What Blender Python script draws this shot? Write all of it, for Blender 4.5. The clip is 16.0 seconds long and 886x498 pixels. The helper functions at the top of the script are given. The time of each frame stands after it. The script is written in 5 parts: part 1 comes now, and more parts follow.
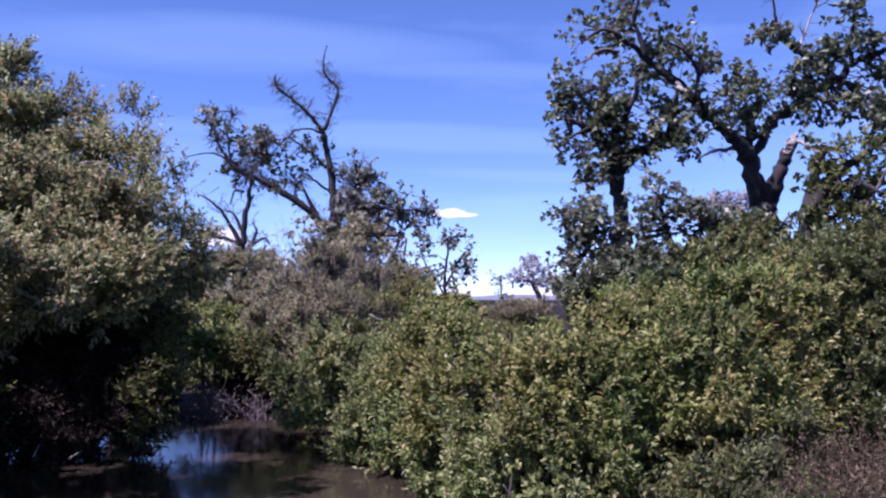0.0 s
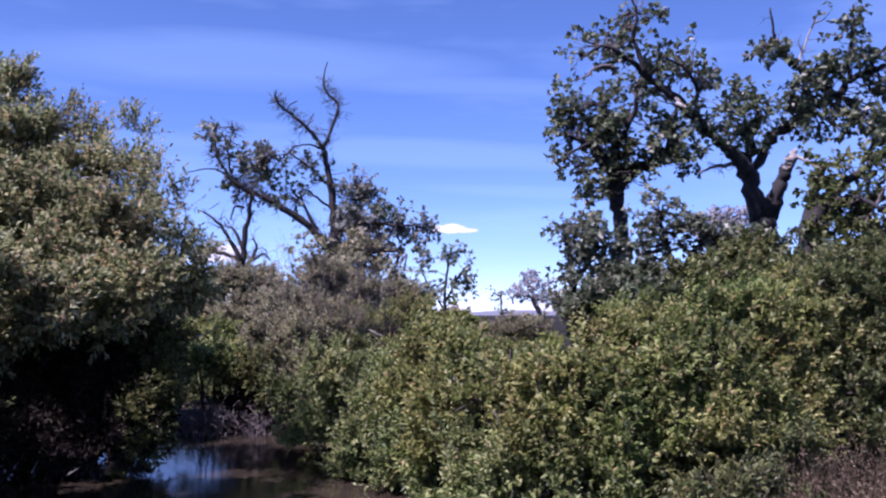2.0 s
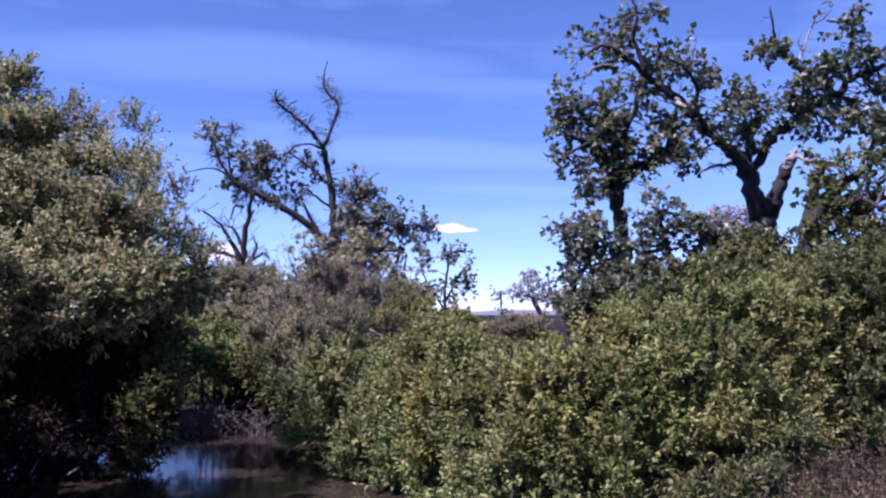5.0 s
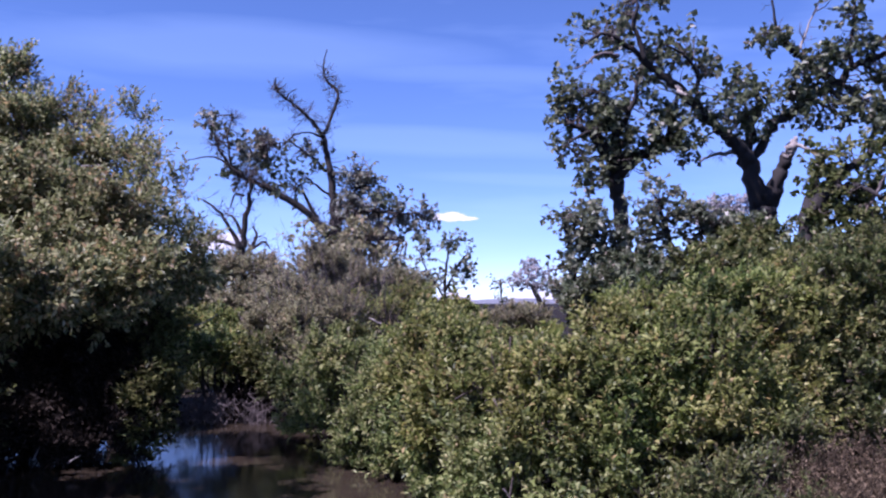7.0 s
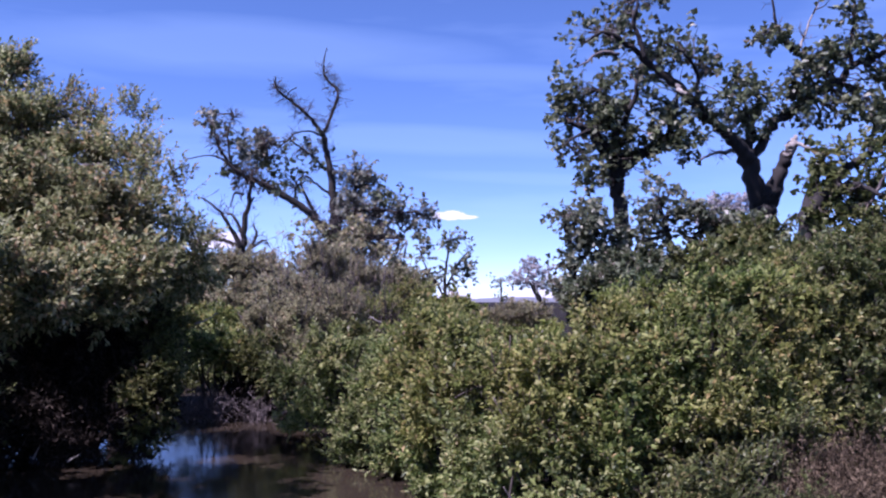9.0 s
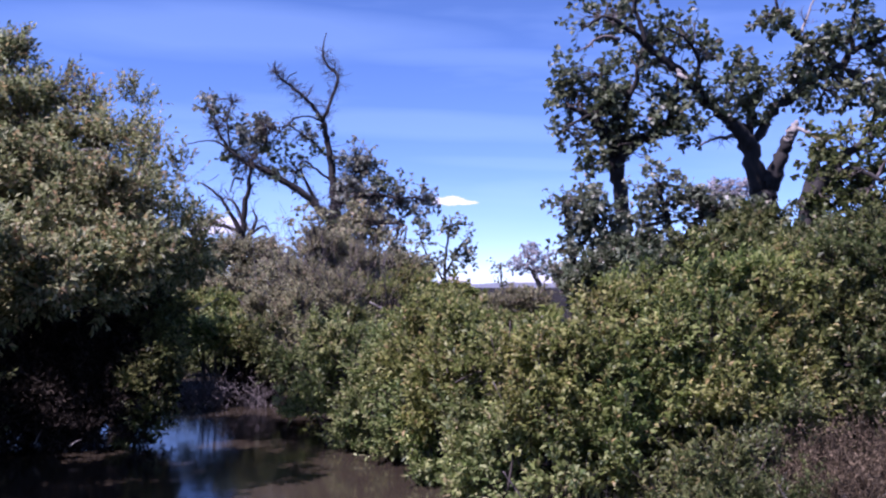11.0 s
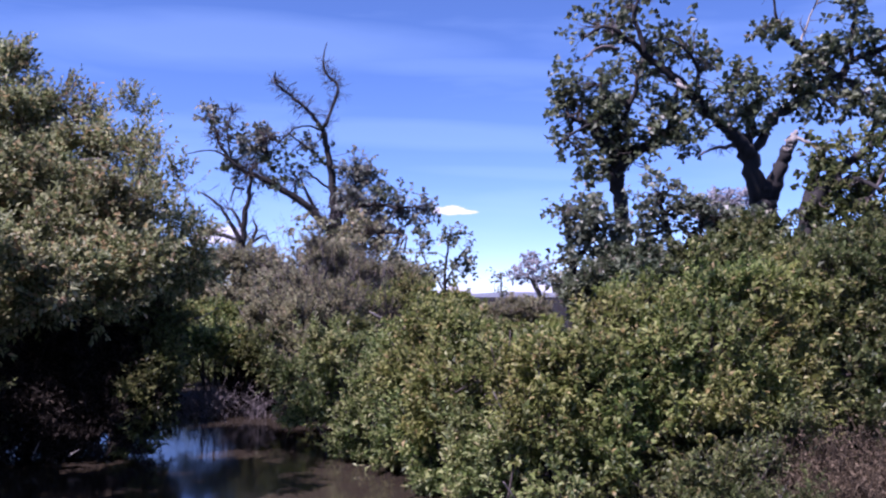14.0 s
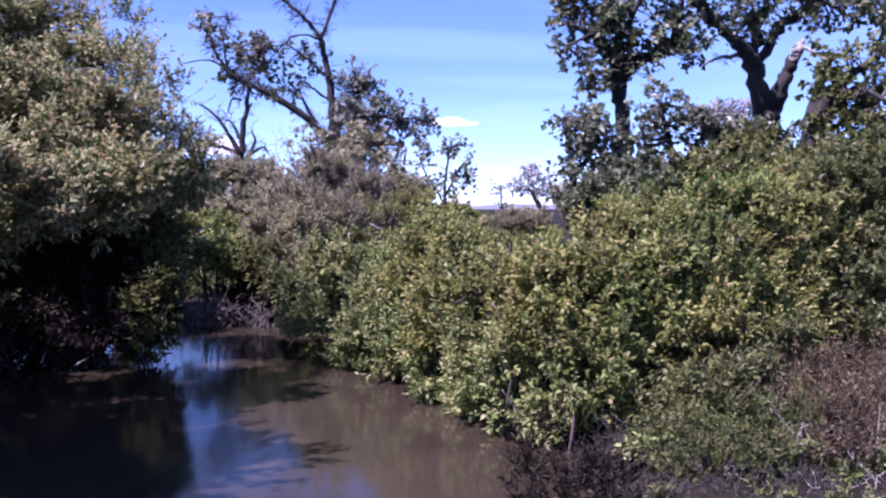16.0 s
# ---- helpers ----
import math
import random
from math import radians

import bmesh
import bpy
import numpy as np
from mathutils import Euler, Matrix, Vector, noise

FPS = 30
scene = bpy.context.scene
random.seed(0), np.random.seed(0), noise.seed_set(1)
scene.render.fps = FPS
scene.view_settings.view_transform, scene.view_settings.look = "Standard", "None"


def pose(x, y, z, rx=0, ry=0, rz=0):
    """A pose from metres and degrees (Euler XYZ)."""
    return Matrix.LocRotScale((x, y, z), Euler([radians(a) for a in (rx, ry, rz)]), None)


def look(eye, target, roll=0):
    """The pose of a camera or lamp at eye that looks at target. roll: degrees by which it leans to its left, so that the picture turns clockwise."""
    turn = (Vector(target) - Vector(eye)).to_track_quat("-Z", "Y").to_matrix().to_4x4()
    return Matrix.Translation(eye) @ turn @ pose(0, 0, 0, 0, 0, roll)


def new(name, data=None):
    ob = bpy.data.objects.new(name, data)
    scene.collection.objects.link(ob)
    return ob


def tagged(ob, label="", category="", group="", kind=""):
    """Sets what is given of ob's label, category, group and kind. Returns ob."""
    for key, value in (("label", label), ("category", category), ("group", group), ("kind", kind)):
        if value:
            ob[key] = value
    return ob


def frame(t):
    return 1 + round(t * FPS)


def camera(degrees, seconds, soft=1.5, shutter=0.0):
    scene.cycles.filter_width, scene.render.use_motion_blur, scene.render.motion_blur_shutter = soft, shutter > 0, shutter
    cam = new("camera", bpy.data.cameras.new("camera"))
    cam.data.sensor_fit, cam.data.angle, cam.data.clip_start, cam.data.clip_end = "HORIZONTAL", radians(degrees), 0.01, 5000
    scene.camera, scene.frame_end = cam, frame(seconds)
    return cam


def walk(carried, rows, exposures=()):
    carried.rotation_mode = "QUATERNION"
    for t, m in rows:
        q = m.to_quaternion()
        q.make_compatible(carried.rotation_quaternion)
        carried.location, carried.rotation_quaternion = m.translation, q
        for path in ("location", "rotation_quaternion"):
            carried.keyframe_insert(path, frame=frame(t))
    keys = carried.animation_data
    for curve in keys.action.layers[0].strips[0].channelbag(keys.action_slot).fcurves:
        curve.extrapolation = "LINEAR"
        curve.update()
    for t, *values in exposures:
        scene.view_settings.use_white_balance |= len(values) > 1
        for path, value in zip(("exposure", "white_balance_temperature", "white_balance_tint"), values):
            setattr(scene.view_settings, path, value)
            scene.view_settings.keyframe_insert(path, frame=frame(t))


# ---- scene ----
# ---- camera: a person standing on the bank, tilting up and down ----
cam = camera(53.5, 16.0, soft=2.25)
EYE = (0.0, 0.0, 1.6)
TILT = ((0.0, 3.29), (0.5, 3.96), (1.0, 4.061), (1.5, 4.237), (2.0, 4.303), (2.5, 4.526), (3.0, 4.296),
        (3.5, 3.983), (4.0, 4.018), (4.2, 4.296), (6.3, 4.229), (6.5, 4.562), (7.0, 3.53), (7.5, 4.065),
        (8.0, 3.556), (8.5, 3.451), (10.8, 2.70), (11.0, 2.493), (11.5, 2.514), (12.0, 2.888), (12.5, 2.836),
        (13.0, 2.497), (13.5, 2.438), (14.0, 3.112), (14.4, 0.62), (14.5, 0.552), (14.6, 0.15), (14.8, -0.47),
        (15.0, -1.754), (15.5, -1.802), (16.0, -2.614))
walk(cam, [(t, pose(*EYE, 90 + a, 0, 0)) for t, a in TILT], exposures=[(0.0, 1.20, 5600, 45), (14.0, 1.20, 5600, 45), (14.5, 1.36, 5600, 47), (15.0, 1.52, 5600, 50), (16.0, 1.62, 5600, 51)])

# ---- light ----
SUN_TO = Vector((-0.45, -0.31, 0.84)).normalized()
sun_data = bpy.data.lights.new("sun", "SUN")
sun_data.energy, sun_data.angle, sun_data.color = 5.0, radians(0.53), (1.0, 0.95, 0.87)
sun = new("sun", sun_data)
sun.matrix_world = look(SUN_TO * 50, (0, 0, 0))

world = bpy.data.worlds.new("desert_sky")
scene.world = world
world.use_nodes = True
wn, wl = world.node_tree.nodes, world.node_tree.links
wn.clear()


def wmath(op, a, b=None, clamp=False):
    n = wn.new("ShaderNodeMath")
    n.operation, n.use_clamp = op, clamp
    for i, v in enumerate((a, b)):
        if v is None:
            continue
        if isinstance(v, (int, float)):
            n.inputs[i].default_value = v
        else:
            wl.new(v, n.inputs[i])
    return n.outputs[0]


sky = wn.new("ShaderNodeTexSky")
sky.sky_type, sky.sun_disc = "NISHITA", False
sky.sun_elevation, sky.sun_rotation = math.asin(SUN_TO.z), math.atan2(SUN_TO.x, SUN_TO.y)
sky.altitude, sky.air_density, sky.dust_density, sky.ozone_density = 2500.0, 0.8, 0.0, 4.5
coord = wn.new("ShaderNodeTexCoord")
split = wn.new("ShaderNodeSeparateXYZ")
wl.new(coord.outputs["Generated"], split.inputs[0])
ahead = wmath("MAXIMUM", split.outputs[1], 0.05)
across, up = wmath("DIVIDE", split.outputs[0], ahead), wmath("DIVIDE", split.outputs[2], ahead)

# thin high cirrus: long flat streaks over the whole sky
stretch = wn.new("ShaderNodeMapping")
stretch.inputs["Scale"].default_value = (1.6, 1.6, 9.0)
stretch.inputs["Rotation"].default_value = (0.0, radians(3), 0.0)
wl.new(coord.outputs["Generated"], stretch.inputs[0])
cirrus = wn.new("ShaderNodeTexNoise")
cirrus.inputs["Scale"].default_value, cirrus.inputs["Detail"].default_value, cirrus.inputs["Roughness"].default_value = 1.7, 4.0, 0.55
wl.new(stretch.outputs[0], cirrus.inputs["Vector"])
veil = wmath("MULTIPLY", wmath("MULTIPLY", wmath("SUBTRACT", cirrus.outputs["Fac"], 0.45), 3.0, True), 0.30)

# small cumulus: one low puff, and the tops of a bank far off on the horizon
puffs = wn.new("ShaderNodeTexNoise")
puffs.inputs["Scale"].default_value, puffs.inputs["Detail"].default_value = 60.0, 4.0
wl.new(coord.outputs["Generated"], puffs.inputs["Vector"])


def cloud(u, v, half_u, half_v):
    """How much of a cloud lies at a direction: an uneven oval round (u, v), tangents of azimuth and height."""
    a = wmath("DIVIDE", wmath("SUBTRACT", across, u), half_u)
    b = wmath("DIVIDE", wmath("SUBTRACT", up, v), half_v)
    far = wmath("ADD", wmath("MULTIPLY", a, a), wmath("MULTIPLY", b, b))
    far = wmath("ADD", far, wmath("MULTIPLY", wmath("SUBTRACT", puffs.outputs["Fac"], 0.5), 2.6))
    return wmath("MULTIPLY", wmath("SUBTRACT", 1.2, far), 2.2, True)


def streak(u, v, half_u, half_v, most):
    """A long soft streak of cirrus, frayed along its length."""
    a = wmath("DIVIDE", wmath("SUBTRACT", across, u), half_u)
    b = wmath("DIVIDE", wmath("SUBTRACT", wmath("SUBTRACT", up, v), wmath("MULTIPLY", across, -0.04)), half_v)
    far = wmath("ADD", wmath("MULTIPLY", a, a), wmath("MULTIPLY", b, b))
    far = wmath("ADD", far, wmath("MULTIPLY", wmath("SUBTRACT", cirrus.outputs["Fac"], 0.5), 2.0))
    return wmath("MULTIPLY", wmath("SUBTRACT", 1.0, far, True), most)


for band in ((-0.28, 0.285, 0.34, 0.035, 0.15), (-0.10, 0.185, 0.40, 0.018, 0.14), (0.08, 0.102, 0.12, 0.010, 0.16),
             (0.05, 0.265, 0.22, 0.014, 0.12), (0.10, 0.145, 0.14, 0.008, 0.10), (-0.30, 0.150, 0.20, 0.012, 0.12)):
    veil = wmath("MAXIMUM", veil, streak(*band))
cover = 0.0
for oval in ((0.007, 0.0985, 0.021, 0.0056), (0.024, 0.0965, 0.020, 0.0028), (0.105, 0.005, 0.034, 0.009),
             (0.016, 0.004, 0.026, 0.009), (-0.255, 0.070, 0.030, 0.010)):
    cover = wmath("MAXIMUM", cover, cloud(*oval))
deep = wn.new("ShaderNodeHueSaturation")
deep.inputs["Hue"].default_value = 0.499
deep.inputs["Saturation"].default_value, deep.inputs["Value"].default_value = 1.06, 1.42
wl.new(sky.outputs[0], deep.inputs["Color"])
tone = deep.outputs[0]
for amount, colour in ((veil, (5.0, 7.6, 10.4, 1)), (cover, (8.6, 8.8, 9.5, 1))):
    layer = wn.new("ShaderNodeMix")
    layer.data_type = "RGBA"
    wl.new(amount, layer.inputs["Factor"])
    wl.new(tone, layer.inputs["A"])
    layer.inputs["B"].default_value = colour
    tone = layer.outputs["Result"]
background = wn.new("ShaderNodeBackground")
background.inputs["Strength"].default_value = 0.058
wl.new(tone, background.inputs["Color"])
wl.new(background.outputs[0], wn.new("ShaderNodeOutputWorld").inputs["Surface"])

# ---- materials ----


def material(name):
    m = bpy.data.materials.new(name)
    m.use_nodes = True
    nodes, links = m.node_tree.nodes, m.node_tree.links
    return m, nodes, links, nodes["Principled BSDF"]


def ramp(nodes, links, source, stops):
    r = nodes.new("ShaderNodeValToRGB")
    els = r.color_ramp.elements
    while len(els) < len(stops):
        els.new(0.5)
    for e, (p, c) in zip(els, stops):
        e.position, e.color = p, (*c, 1)
    links.new(source, r.inputs[0])
    return r.outputs[0]


def noise_of(nodes, links, scale, detail=4.0, rough=0.55, stretch=(1, 1, 1)):
    tc, mp, n = nodes.new("ShaderNodeTexCoord"), nodes.new("ShaderNodeMapping"), nodes.new("ShaderNodeTexNoise")
    mp.inputs["Scale"].default_value = stretch
    n.inputs["Scale"].default_value, n.inputs["Detail"].default_value, n.inputs["Roughness"].default_value = scale, detail, rough
    links.new(tc.outputs["Object"], mp.inputs[0])
    links.new(mp.outputs[0], n.inputs["Vector"])
    return n.outputs["Fac"]


def bump(nodes, links, source, target, strength, distance):
    b = nodes.new("ShaderNodeBump")
    b.inputs["Strength"].default_value, b.inputs["Distance"].default_value = strength, distance
    links.new(source, b.inputs["Height"])
    links.new(b.outputs[0], target.inputs["Normal"])


def leaf_material(name, dark, mid, light, dry, dry_share=0.06, gloss=0.55, thin=0.45, sheen=0.22, vary=0.023):
    """Leaves: each one has its own tone; some are yellowed or dry; light comes through them."""
    m, nodes, links, p = material(name)
    geo = nodes.new("ShaderNodeNewGeometry")
    own = ramp(nodes, links, geo.outputs["Random Per Island"],
               ((0.0, dark), (0.5, mid), (1.0 - dry_share - 0.02, light), (1.0 - dry_share + 0.02, dry)))
    patch = noise_of(nodes, links, 2.4, 3.0)
    shade = nodes.new("ShaderNodeHueSaturation")
    links.new(own, shade.inputs["Color"])
    tone = nodes.new("ShaderNodeMapRange")
    tone.inputs["From Min"].default_value, tone.inputs["From Max"].default_value = 0.3, 0.7
    tone.inputs["To Min"].default_value, tone.inputs["To Max"].default_value = 0.62, 1.4
    links.new(patch, tone.inputs["Value"])
    links.new(tone.outputs[0], shade.inputs["Value"])
    turn = nodes.new("ShaderNodeMapRange")
    turn.inputs["From Min"].default_value, turn.inputs["From Max"].default_value = 0.32, 0.68
    turn.inputs["To Min"].default_value, turn.inputs["To Max"].default_value = 0.5 - vary, 0.5 + vary
    links.new(noise_of(nodes, links, 1.3, 2.0), turn.inputs["Value"])
    links.new(turn.outputs[0], shade.inputs["Hue"])
    links.new(shade.outputs[0], p.inputs["Base Color"])
    p.inputs["Roughness"].default_value, p.inputs["Specular IOR Level"].default_value = gloss, sheen
    tr, mix = nodes.new("ShaderNodeBsdfTranslucent"), nodes.new("ShaderNodeMixShader")
    links.new(shade.outputs[0], tr.inputs["Color"])
    mix.inputs[0].default_value = thin
    links.new(p.outputs[0], mix.inputs[1])
    links.new(tr.outputs[0], mix.inputs[2])
    links.new(mix.outputs[0], nodes["Material Output"].inputs["Surface"])
    return m


def bark_material(name, dark, light, scale=9.0):
    m, nodes, links, p = material(name)
    furrow = noise_of(nodes, links, scale, 6.0, 0.6, (1, 1, 0.18))
    links.new(ramp(nodes, links, furrow, ((0.32, dark), (0.68, light))), p.inputs["Base Color"])
    p.inputs["Roughness"].default_value = 0.9
    bump(nodes, links, furrow, p, 0.9, 0.03)
    return m


willow_leaf = leaf_material("willow_leaf", (0.056, 0.069, 0.026), (0.190, 0.206, 0.082), (0.380, 0.385, 0.215), (0.340, 0.250, 0.125), 0.12, 0.48, 0.56, 0.35)
bush_leaf = leaf_material("bush_leaf", (0.044, 0.069, 0.018), (0.157, 0.190, 0.046), (0.341, 0.354, 0.130), (0.337, 0.257, 0.106), 0.05, 0.48, 0.56, 0.3)
pale_bush_leaf = leaf_material("pale_bush_leaf", (0.056, 0.088, 0.028), (0.190, 0.234, 0.068), (0.432, 0.458, 0.205), (0.390, 0.338, 0.169), 0.04, 0.48, 0.56, 0.3)
yellow_bush_leaf = leaf_material("yellow_bush_leaf", (0.057, 0.077, 0.018), (0.190, 0.218, 0.056), (0.403, 0.396, 0.152), (0.370, 0.284, 0.119), 0.05, 0.48, 0.56, 0.3)
# dark green bush leaf; also paints shade on one cottonwood and the willow skirt
dark_or_shade_leaf = leaf_material("dark_or_shade_leaf", (0.030, 0.045, 0.013), (0.100, 0.120, 0.036), (0.210, 0.220, 0.088), (0.210, 0.175, 0.078), 0.05, 0.45, 0.5, 0.35)
cottonwood_leaf = leaf_material("cottonwood_leaf", (0.036, 0.047, 0.022), (0.094, 0.116, 0.058), (0.205, 0.226, 0.142), (0.205, 0.172, 0.130), 0.05, 0.42, 0.42, 0.4)
# near-black stems: the colour stands in for shade inside and under shrubs
shade_stalk = leaf_material("shade_stalk", (0.006, 0.005, 0.004), (0.016, 0.013, 0.011), (0.034, 0.028, 0.023), (0.060, 0.048, 0.036), 0.08, 0.9, 0.15, 0.04, 0.004)
young_leaf = leaf_material("young_leaf", (0.047, 0.060, 0.036), (0.121, 0.139, 0.085), (0.241, 0.253, 0.179), (0.235, 0.207, 0.151), 0.05, 0.4, 0.42, 0.45)
grey_leaf = leaf_material("grey_leaf", (0.116, 0.116, 0.064), (0.236, 0.232, 0.126), (0.370, 0.352, 0.212), (0.325, 0.265, 0.165), 0.12, 0.6, 0.5, 0.2, vary=0.01)
silver_leaf = leaf_material("silver_leaf", (0.062, 0.072, 0.053), (0.156, 0.170, 0.130), (0.300, 0.314, 0.254), (0.252, 0.216, 0.168), 0.08, 0.45, 0.42, 0.4)
# leaves of the far trees, paled to grey to paint distance haze
haze_leaf = leaf_material("haze_leaf", (0.24, 0.235, 0.25), (0.34, 0.33, 0.345), (0.44, 0.42, 0.43), (0.40, 0.36, 0.34), 0.1, 0.8, 0.5, 0.1)
dry_leaf = leaf_material("dry_leaf", (0.030, 0.022, 0.013), (0.070, 0.051, 0.031), (0.140, 0.106, 0.068), (0.190, 0.145, 0.092), 0.1, 0.75, 0.2, vary=0.006)
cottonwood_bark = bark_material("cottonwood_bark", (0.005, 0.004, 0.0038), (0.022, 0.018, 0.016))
pale_wood = bark_material("pale_wood", (0.13, 0.115, 0.105), (0.30, 0.27, 0.245), 14.0)
twig_bark = bark_material("twig_bark", (0.024, 0.018, 0.015), (0.078, 0.060, 0.051), 20.0)
grey_twig = bark_material("grey_twig", (0.060, 0.049, 0.048), (0.150, 0.126, 0.123), 20.0)

# darkened copy of grey_twig; the tone paints shade under the near shrubs
shade_twig = bark_material("shade_twig", (0.014, 0.0125, 0.0105), (0.052, 0.046, 0.039), 20.0)

# ---- mesh tools ----
rng = np.random.default_rng(7)


def mesh_of(name, verts, faces, mat, smooth=False):
    """A mesh from arrays: verts (n, 3) and a list of face arrays, each of one size."""
    me = bpy.data.meshes.new(name)
    loops = np.concatenate([f.ravel() for f in faces]).astype(np.int32)
    sizes = np.concatenate([np.full(len(f), f.shape[1]) for f in faces]).astype(np.int32)
    me.vertices.add(len(verts))
    me.vertices.foreach_set("co", np.asarray(verts, np.float32).ravel())
    me.loops.add(len(loops))
    me.loops.foreach_set("vertex_index", loops)
    me.polygons.add(len(sizes))
    me.polygons.foreach_set("loop_start", np.concatenate([[0], np.cumsum(sizes)[:-1]]).astype(np.int32))
    me.polygons.foreach_set("loop_total", sizes)
    me.polygons.foreach_set("use_smooth", np.full(len(sizes), smooth))
    me.update(calc_edges=True)
    me.materials.append(mat)
    return me


def piece(name, mesh, parent, label="", kind=""):
    """One mesh as a part under a thing or part, in world coordinates."""
    ob = new(name, mesh)
    ob.parent = parent
    ob.matrix_parent_inverse = parent.matrix_world.inverted() if parent.parent is None else Matrix.Translation(-parent.matrix_world.translation)
    return tagged(ob, label, kind=kind)


def thing(name, x, y, z, label, category, group="", kind=""):
    ob = new(name)
    ob.empty_display_size = 0.2
    ob.matrix_world = Matrix.Translation((x, y, z))
    ob.location = (x, y, z)
    return tagged(ob, label, category, group, kind)


def unit(v):
    return v / np.maximum(np.linalg.norm(v, axis=-1, keepdims=True), 1e-9)


def spread(n):
    return unit(rng.normal(size=(n, 3)))


def leaves(base, way, size, width, droop=0.15, fine=False):
    """Pointed leaves at base, growing along way: folded along the midrib, or (fine) also curved."""
    n = len(base)
    side = unit(np.cross(way, unit(spread(n) * 0.8 + np.array((0, 0, 1.0)))))
    top = np.cross(side, way)
    length = (size * rng.uniform(0.65, 1.3, n))[:, None]
    half = length * width * 0.5
    o = np.arange(n)[:, None]
    if not fine:
        v = np.empty((n, 4, 3))
        v[:, 0], v[:, 2] = base, base + way * length - top * length * droop
        mid = base + way * length * 0.45
        v[:, 1], v[:, 3] = mid + side * half * 1.15 + top * half * 0.4, mid - side * half * 1.15 + top * half * 0.4
        return v.reshape(-1, 3), [np.concatenate([o * 4 + (0, 1, 2), o * 4 + (0, 2, 3)])]
    v = np.empty((n, 6, 3))
    v[:, 0] = base
    for i, (s, w) in enumerate(((0.33, 1.0), (0.70, 0.72))):
        mid = base + way * length * s + top * length * (0.06 - droop * s * s)
        v[:, 1 + 2 * i] = mid + side * half * w + top * half * 0.35
        v[:, 2 + 2 * i] = mid - side * half * w + top * half * 0.35
    v[:, 5] = base + way * length - top * length * droop
    return v.reshape(-1, 3), [np.concatenate([o * 6 + (0, 1, 2), o * 6 + (3, 5, 4)]), o * 6 + (1, 3, 4, 2)]


def rods(a, b, ra, rb):
    """Thin three-sided twigs from a to b."""
    n = len(a)
    way = unit(b - a)
    s = unit(np.cross(way, spread(n)))
    t = np.cross(way, s)
    v = np.empty((n, 6, 3))
    for i in range(3):
        c, d = math.cos(i * 2.0944), math.sin(i * 2.0944)
        off = s * c + t * d
        v[:, i], v[:, 3 + i] = a + off * ra, b + off * rb
    o = (np.arange(n) * 6)[:, None]
    return v.reshape(-1, 3), [np.concatenate([o + (i, (i + 1) % 3, 3 + (i + 1) % 3, 3 + i) for i in range(3)])]


def uneven(p, scale, seed):
    """A smooth, uneven value about 0 at each point."""
    r = np.random.default_rng(seed)
    total = np.zeros(len(p))
    for k in range(5):
        total += np.sin(p @ (r.normal(size=3) * scale * (0.7 + 0.5 * k)) + r.uniform(0, 6.3)) / (1 + 0.35 * k)
    return total / 2.2


def sprays(centre, radii, count, per, spray, leaf, width, gaps=0.15, rise=0.35, hollow=0.45, seed=0):
    """Leafy shoots through an uneven oval: arrays of the shoots' feet and tips, and of the leaves."""
    centre, radii = np.array(centre), np.array(radii)
    groups = max(4, int(6 + 9 * radii.max() / (leaf * 9)))
    gd = spread(groups)
    hub = gd * (rng.uniform(0, 1, groups) ** hollow)[:, None]
    pick = rng.integers(0, groups, count)
    near = hub[pick] + rng.normal(size=(count, 3)) * rng.uniform(0.07, 0.17, groups)[pick][:, None]
    loose = rng.uniform(0, 1, count) < 0.16
    near[loose] = spread(int(loose.sum())) * (rng.uniform(0, 1, int(loose.sum())) ** hollow)[:, None]
    d = unit(near)
    foot = centre + near * radii
    keep = uneven(foot, 1.6 / max(leaf * 3.0, 0.12), seed) > -1.2 + gaps * 2.2
    keep &= foot[:, 2] > 0.04
    foot, d = foot[keep], d[keep]
    n = len(foot)
    way = unit(d * 0.6 + spread(n) * 0.8 + np.array((0, 0, rise)))
    length = spray * rng.uniform(0.5, 1.4, n)
    tip = foot + way * length[:, None]
    k = np.tile(np.linspace(0.12, 1.0, per), n)
    who = np.repeat(np.arange(n), per)
    base = foot[who] + way[who] * (length[who] * k)[:, None]
    out = unit(np.cross(way[who], spread(n * per)))
    lway = unit(way[who] * rng.uniform(0.2, 0.9, n * per)[:, None] + out + np.array((0, 0, -0.1)))
    return foot, tip, leaves(base, lway, leaf, width)


